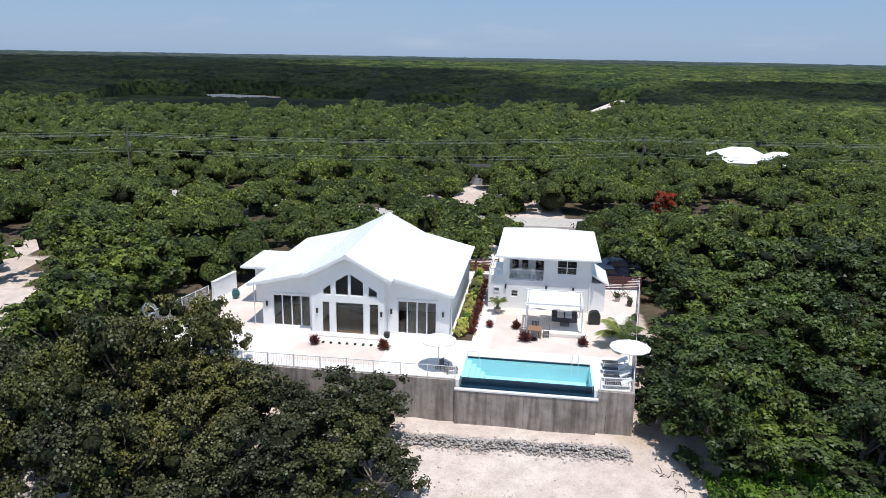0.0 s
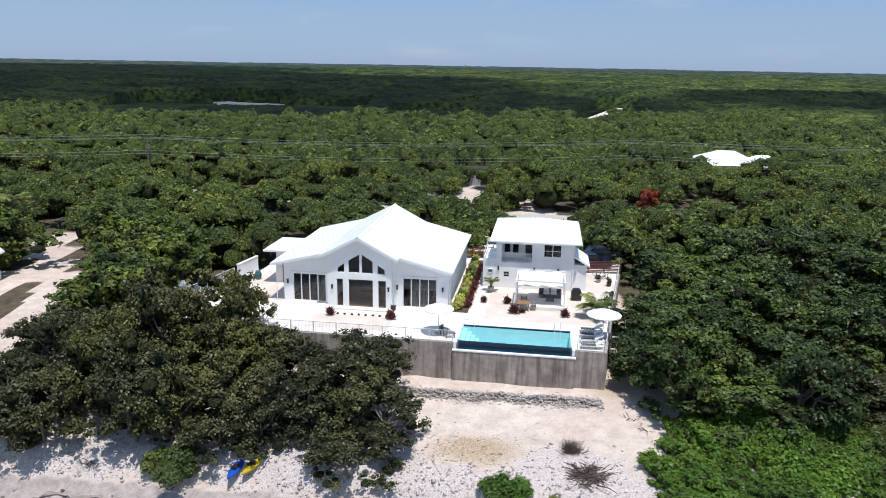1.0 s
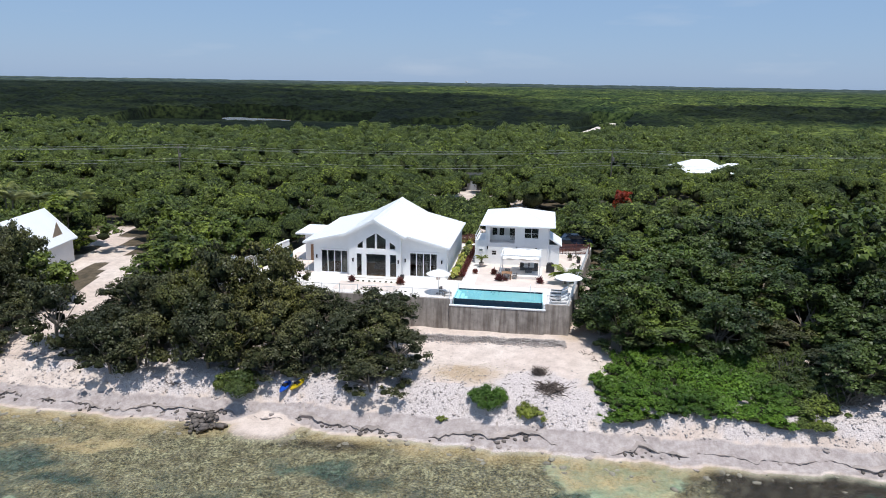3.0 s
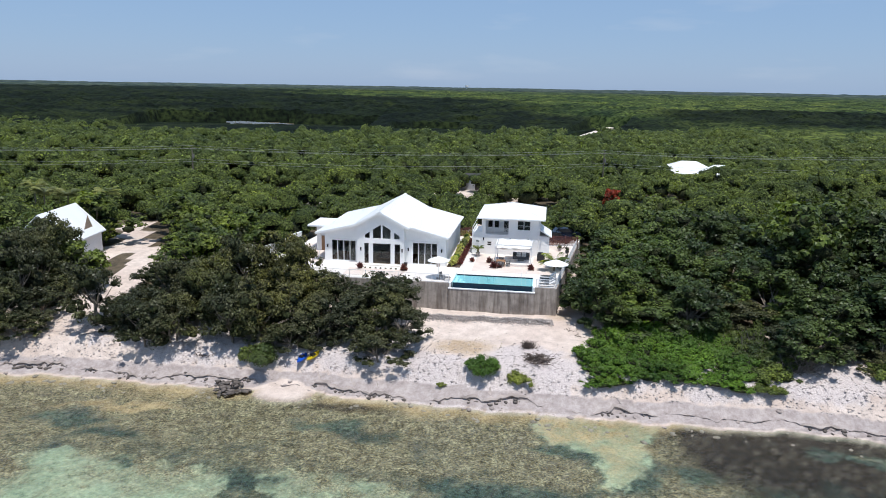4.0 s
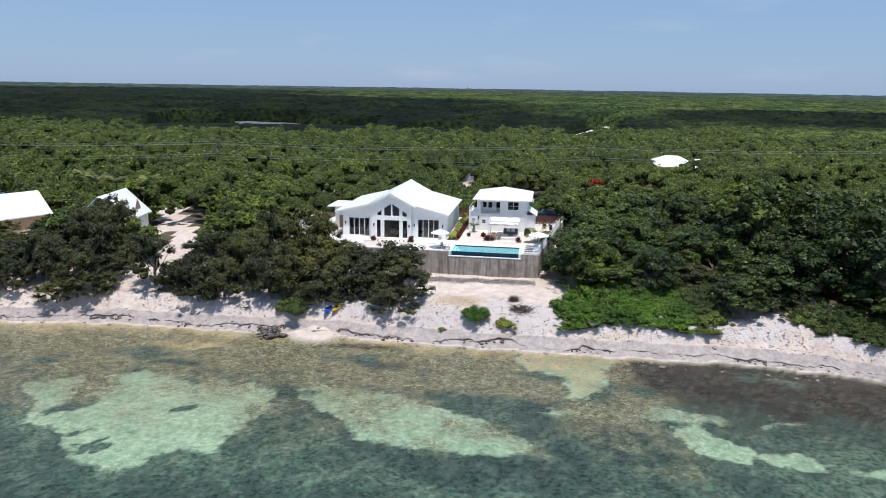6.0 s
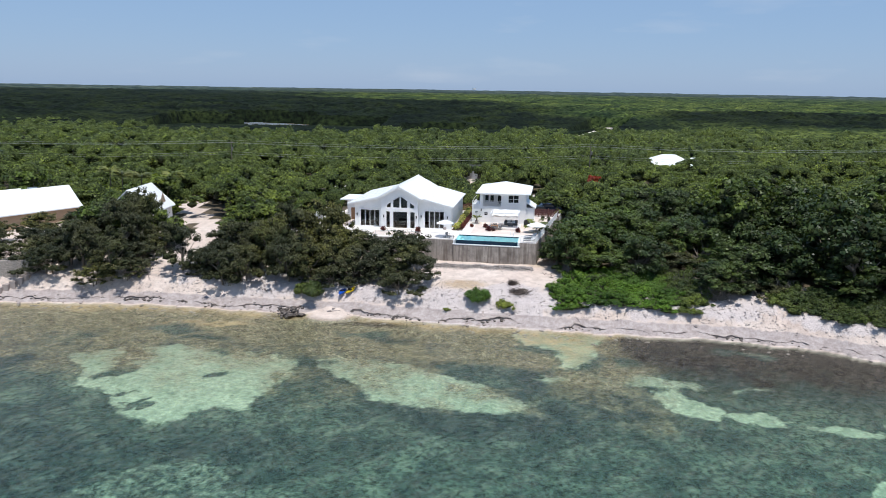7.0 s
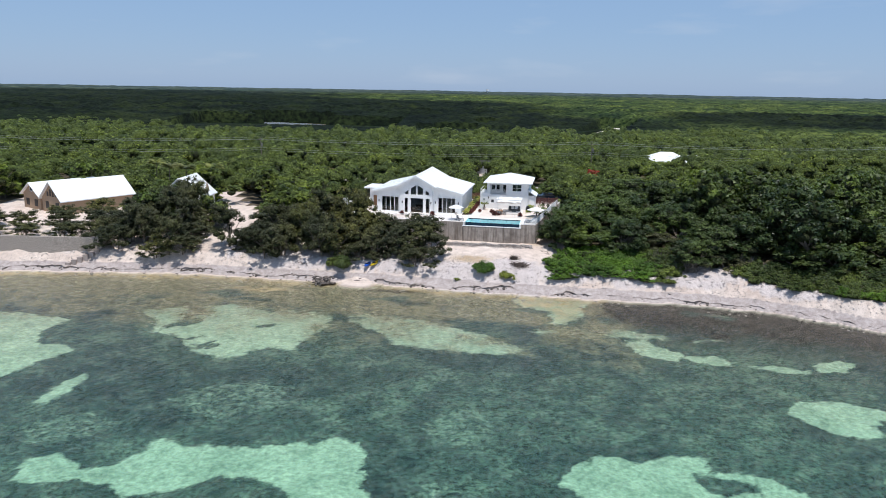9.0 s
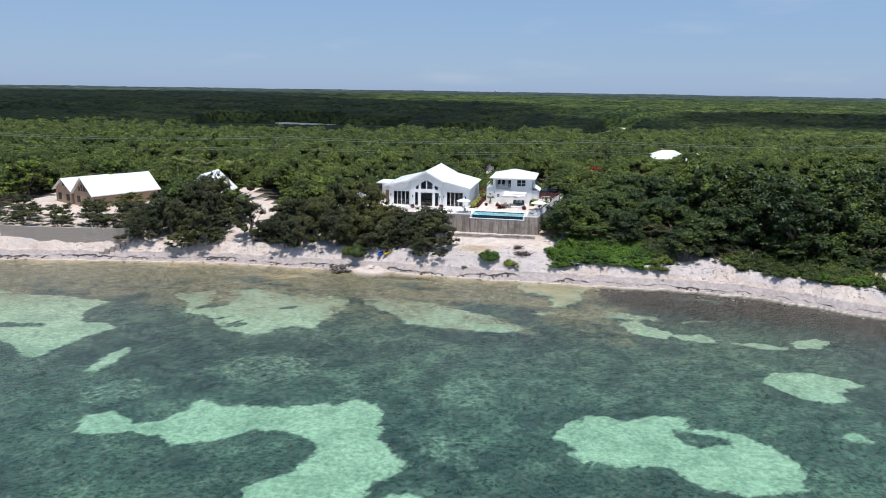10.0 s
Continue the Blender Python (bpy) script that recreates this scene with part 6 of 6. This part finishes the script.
for i in range(len(sx)):
    h = float(np.interp(inland(sx[i:i + 1], sy[i:i + 1])[0], [4, 6, 12], [0.8, 1.35, 1.9])) * rng.uniform(0.75, 1.2)
    if len(scrub_kinds) < 6:
        b = place_shrub(sx[i], sy[i], LEAF_BRIGHT if i % 4 else LEAF_MID, 1.7, 1.6, 840, 0.16, 220 + i, "scrub_bush", "bright green low coastal scrub bush", "coastal scrub")
        scrub_kinds.append(b)
    else:
        far = sx[i] > 31
        src = scrub_kinds[[0, 4][i % 2]] if far else scrub_kinds[1 + i % 3]
        copy_thing(src, pose(sx[i], sy[i], gz(sx[i], sy[i]) - 0.1, 0, 0, rng.uniform(0, 360)) @ Matrix.Diagonal((rng.uniform(0.9, 1.25), rng.uniform(0.9, 1.25), h / 1.6, 1)))

# ---- neighbours ----
TAN = plain("tan_render", (0.42, 0.3, 0.2), 0.8, var=0.1)


def cottage(x, y, turn, wide, deep, eave, ridge, z, label, mat=TAN, eye=False):
    e = thing("cottage", label, "house", pose(x, y, z, 0, 0, turn))
    w = wide / 2
    bm = bmesh.new()
    prism(bm, [(-w, 0), (w, 0), (w, eave), (0, ridge - 0.2), (-w, eave)], 0, deep)
    part("wall", bm, mat, e)
    bm = bmesh.new()
    k = (ridge - eave) / w
    prof = [(-w - 0.5, eave - 0.5 * k), (0, ridge), (w + 0.5, eave - 0.5 * k)]
    prism(bm, prof + [(a, b - 0.18) for a, b in prof[::-1]], -0.6, deep + 0.5)
    part("roof", bm, ROOF, e, "white metal roof")
    if eye:
        bm = bmesh.new()
        tube(bm, (0, -0.03, eave + (ridge - eave) * 0.4), (0, 0.05, eave + (ridge - eave) * 0.4), 0.45, 0.45, 16)
        part("round_window", bm, BLACK, e)
        bm = bmesh.new()
        tube(bm, (0, -0.02, eave + (ridge - eave) * 0.4), (0, 0.04, eave + (ridge - eave) * 0.4), 0.62, 0.62, 16)
        part("window_trim", bm, FRAME, e)
    else:
        for i in range(4):
            a = -0.9 + i * 0.6
            part("gable_window", boxes((a * wide * 0.22 - 0.3, a * wide * 0.22 + 0.3, -0.04, 0.03, eave + 0.2, eave + 0.2 + (ridge - eave) * (0.5 - 0.25 * abs(a)))), BLACK, e)
    for s in (-1, 1):
        part("window", boxes((s * w * 0.5 - 0.6, s * w * 0.5 + 0.6, -0.05, 0.02, 0.9, 2.3)), BLACK, e)
    return e


cottage(-86.0, 67.0, -33, 6.5, 13, 3.4, 5.6, 4.9, "tan beach cottage with a white gabled roof and round window", eye=True)
cottage(-79.6, 63.0, -33, 7.4, 15, 3.2, 6.4, 4.9, "tan beach cottage with a white gabled roof and fan window")
small = cottage(-54.0, 62.4, 0, 7.4, 9.5, 3.8, 7.3, 5.2, "white beach cottage with a steep white gabled roof", WHITE)
bm = bmesh.new()
for k in range(2):
    v3 = [bm.verts.new(q) for q in ((3.3 - 2.4 * k, 5.0, 3.9 + 2.2 * k), (3.3 - 2.4 * k, 8.0, 3.9 + 2.2 * k), (3.3 - 2.4 * k, 6.5, 6.1))]
    bm.faces.new(v3 if k == 0 else v3[::-1])
part("dormer", bm, TAN, small, "tan wooden dormer gable")
bm = bmesh.new()
pts = [(-104, 44.5), (-84.5, 44.0), (-84, 41.6), (-77, 40.6), (-69, 40.6), (-63, 40.8), (-59.5, 41.4), (-58.8, 44.5)]
for (ax, ay), (bx, by) in zip(pts, pts[1:]):
    plan_prism(bm, [(ax, ay), (bx, by), (bx, by + 0.5), (ax, ay + 0.5)], 1.5, 5.0)
seawall = setting("sea_wall", bm, plain("stone_facing", (0.40, 0.345, 0.30), 0.95, var=0.45, scale=5.0, fine=14, bump_d=0.04), "grey stone-faced sea wall of the neighbouring plot", "wall", Matrix.Identity(4))
bm = bmesh.new()
for k in range(6):
    box(bm, -60.4 - k * 0.75, -59.6 - k * 0.75, 40.6 - k * 0.5, 41.4 - k * 0.5, 0.6, 3.0 - k * 0.35)
setting("beach_steps", bm, LEDGE, "worn stone steps from the plot down to the beach", "steps", Matrix.Identity(4))


def hip_roof_house(x, y, z, w, d, eave, ridge, turn, label):
    e = thing("bungalow", label, "house", pose(x, y, z, 0, 0, turn))
    part("wall", boxes((-w / 2 + 0.6, w / 2 - 0.6, -d / 2 + 0.6, d / 2 - 0.6, 0, eave)), WHITE, e)
    bm = bmesh.new()
    c = [bm.verts.new((sx * w / 2, sy * d / 2, eave)) for sx, sy in ((-1, -1), (1, -1), (1, 1), (-1, 1))]
    r1, r2 = bm.verts.new((-w * 0.12, 0, ridge)), bm.verts.new((w * 0.12, 0, ridge))
    bm.faces.new(c[::-1]), bm.faces.new((c[0], c[1], r2, r1)), bm.faces.new((c[1], c[2], r2)), bm.faces.new((c[2], c[3], r1, r2)), bm.faces.new((c[3], c[0], r1))
    part("roof", bm, ROOF, e, "white hipped roof")
    return e


hip_roof_house(67.5, 165, 4.0, 16, 14, 4.6, 7.4, -8, "white-roofed bungalow half hidden in the woods")
hip_roof_house(75.2, 162.5, 4.0, 11, 10, 4.3, 6.7, -8, "white-roofed bungalow half hidden in the woods")
e = thing("shed", "pale grey sheet-metal shed with a flat roof among the trees", "shed", pose(7.4, 146, 5.2))
SHEET = plain("grey_sheet", (0.42, 0.44, 0.47), 0.6)
part("wall", boxes((-3.4, 3.4, -2, 2, 0, 3.6)), SHEET, e)
rib = mesh_of(boxes((-0.04, 0.04, -0.06, 0.0, 0, 3.55)), SHEET, "rib")
for k in range(17):
    o = new("rib", rib)
    o.parent, o.location = e, (-3.3 + k * 0.4125, -2.0, 0)
part("roof", boxes((-3.7, 3.7, -2.4, 2.3, 3.6, 3.8), bevel=0.02), DARK, e, "dark flat roof")
# No opening here: a dark panel imitates the shade of a doorway.
part("door", boxes((1.0, 2.8, -2.09, -2.06, 0, 2.2)), DARK, e, "dark panel painted as the shade of an open doorway")
place_tree = pose(34.0, 108, gz(34.0, 108) + 1.2)
e = tree_kind(77, LEAF_FLAME, 5.6, 3.0, 1500, 0.5, "flame_tree")
e.matrix_basis = place_tree @ Matrix.Diagonal((0.62, 0.62, 0.8, 1))
tagged(e, "flame tree covered with scarlet blossom", "tree")

POLES = [(-155, 131), (-58, 136), (39, 141), (136, 146)]
tops = []
for i, (x, y) in enumerate(POLES):
    z0 = gz(x, y)
    e = thing("utility_pole", "weathered wooden utility pole with a crossarm and cables", "pole", pose(x, y, z0, 0, 0, -14), "utility poles along the road")
    bm = bmesh.new()
    tube(bm, (0, 0, -0.3), (0, 0, 10.4), 0.16, 0.11, 8)
    part("pole", bm, plain("pole_timber", (0.14, 0.12, 0.1), 0.9) if i == 0 else bpy.data.materials["pole_timber"], e)
    part("crossarm", boxes((-1.1, 1.1, -0.06, 0.06, 9.6, 9.75)), bpy.data.materials["pole_timber"], e)
    bm = bmesh.new()
    tube(bm, (0.3, 0, 7.6), (0.3, 0, 8.5), 0.25, 0.25, 10)
    part("transformer", bm, WICKER, e)
    tops.append(Vector((x, y, z0)))
CABLE = plain("grey_cable", (0.32, 0.33, 0.33), 0.5)
for side, h, sag in ((-1.0, 9.8, 1.0), (0.0, 10.4, 1.1), (1.0, 9.8, 1.0), (0.1, 7.3, 1.2), (0.1, 6.7, 1.2)):
    bm = bmesh.new()
    for a, b in zip(tops, tops[1:]):
        prev = None
        for k in range(13):
            s = k / 12
            p = a.lerp(b, s) + Vector((side * 0.25, side * 0.97, h - 4 * sag * s * (1 - s)))
            if prev is not None:
                tube(bm, prev, p, 0.026, 0.026, 3)
            prev = p
    tagged(part("cable", bm, CABLE), "thin power cable strung between the poles", "cable", "power cables")

bm = bmesh.new()
tube(bm, (0, 0, 0), (0, 0, 22), 4, 4, 12)
tube(bm, (0, 0, 22), (0, 0, 30), 9, 9, 16)
e = thing("water_tower", "white water tower far off on the horizon", "tower", pose(118, 3900, 0))
part("tank", bm, WHITE, e)
bm = bmesh.new()
plan_prism(bm, [(-152, 468), (-140, 458), (-128, 462), (-120, 452), (-113, 444), (-98, 440), (-96, 462), (-106, 484), (-118, 496), (-136, 504), (-150, 514), (-160, 500)], 1.2, 1.9)
plan_prism(bm, [(-24, 430), (14, 430), (14, 452), (-24, 452)], 1.2, 1.9)
plan_prism(bm, [(6, 455), (26, 455), (26, 488), (6, 488)], 1.2, 1.9)
m, n, l, b = material("pond_water")
b.inputs["Base Color"].default_value, b.inputs["Roughness"].default_value = (0.36, 0.39, 0.43, 1), 0.1
setting("lagoon", bm, m, "still grey lagoon among the mangroves", "water", Matrix.Identity(4))
bm = bmesh.new()
for (ax, ay), (bx, by) in zip(FAR_TRACK, FAR_TRACK[1:]):
    plan_prism(bm, [(ax - 2.8, ay), (ax + 2.8, ay), (bx + 2.8, by), (bx - 2.8, by)], 0.5, 3.2)
setting("track", bm, PATIO, "pale dirt track through the woods", "road", Matrix.Identity(4))
bm = bmesh.new()
for (ax, ay), (bx, by) in zip(ROAD, ROAD[1:]):
    plan_prism(bm, [(ax, ay - 3), (bx, by - 3), (bx, by + 3), (ax, ay + 3)], 4.5, 5.75)
setting("road", bm, plain("pale_asphalt", (0.5, 0.455, 0.41), 0.9), "pale road behind the houses", "road", Matrix.Identity(4))
for i, (x, y, h) in enumerate(((-53.5, 81, 7.4), (-59.5, 80.5, 7.2), (-63, 80, 7.4), (-70, 90, 7.0), (-7, 80, 4.5))):
    palm(pose(x, y, gz(x, y)), h, 44, 2.3, LEAF_FAN, 30 + i, "tall coconut palm with drooping fronds")
rng = np.random.default_rng(31)
src = [o for o in scene.objects if o.name.startswith("tree") and o.parent is None][:3]
for x, y in ((-64, 45), (-68, 44.5), (-75, 45), (-82, 46), (-88, 46), (-71, 50), (-66, 56), (-85, 52), (-78, 51), (-68, 60), (-63, 63), (-92, 50), (-65, 50), (-60.5, 66), (-90, 57), (-73, 54.5), (-61.5, 69)):
    copy_thing(src[0], pose(x, y, gz(x, y), 0, 0, rng.uniform(0, 360)) @ Matrix.Diagonal((0.9, 0.9, rng.uniform(0.75, 1.0), 1)))

# ---- small growth on the yard ----
rng = np.random.default_rng(41)
k = 1400
gx, gy = 3.2 + rng.normal(size=k) * 2.6, 38.9 + rng.normal(size=k) * 1.0
keep = (wave(gx, gy, 1.3, 2) + 0.5 * rng.normal(size=k) > -0.1) & (gx > -2) & (gx < 11)
gx, gy = gx[keep], gy[keep]
root = np.stack([gx, gy, ground_z(gx, gy)], -1)
lean = rng.normal(size=root.shape) * np.array([0.05, 0.05, 0.015]) + np.array([0, 0, 0.06])
side = rng.normal(size=root.shape) * np.array([0.02, 0.02, 0.0])
blades = np.stack([root - side, root + side, root + lean], 1)
DRY = leafy("dry_grass", (0.26, 0.20, 0.11), (0.40, 0.33, 0.19), 0.7, 0.1)
tagged(new("dry_grass", card_mesh("dry_grass", blades, DRY)), "sparse yellowed grass on the sandy yard", "grass", kind="stuff")
twigs("branch_sculpture", "bare pale branches leaning in the service court", 17.6, 67.0, 1.3, 1.6, 14, TWIG, 55)
for o in scene.objects:
    if o.name.startswith("branch_sculpture"):
        o.location = HM @ Vector((8.0, 70.3, DECK + 0.01))
for i, (u, v) in enumerate(((7.6, 68.6), (8.6, 67.4), (8.5, 62.6), (7.9, 60.8))):
    e = thing("plant_pot", "dark planted pot in the service court", "pot", at(u, v), "pots of the service court")
    bm = bmesh.new()
    tube(bm, (0, 0, 0), (0, 0, 0.45), 0.2, 0.28, 12)
    part("pot", bm, BLACK if i % 2 else STONE, e)
    shrub("potted_shrub", "small leafy shrub growing in a pot", at(u, v, DECK + 0.42), LEAF, 0.4, 0.7, 220, 0.14, 300 + i, False, "pots of the service court", 4)
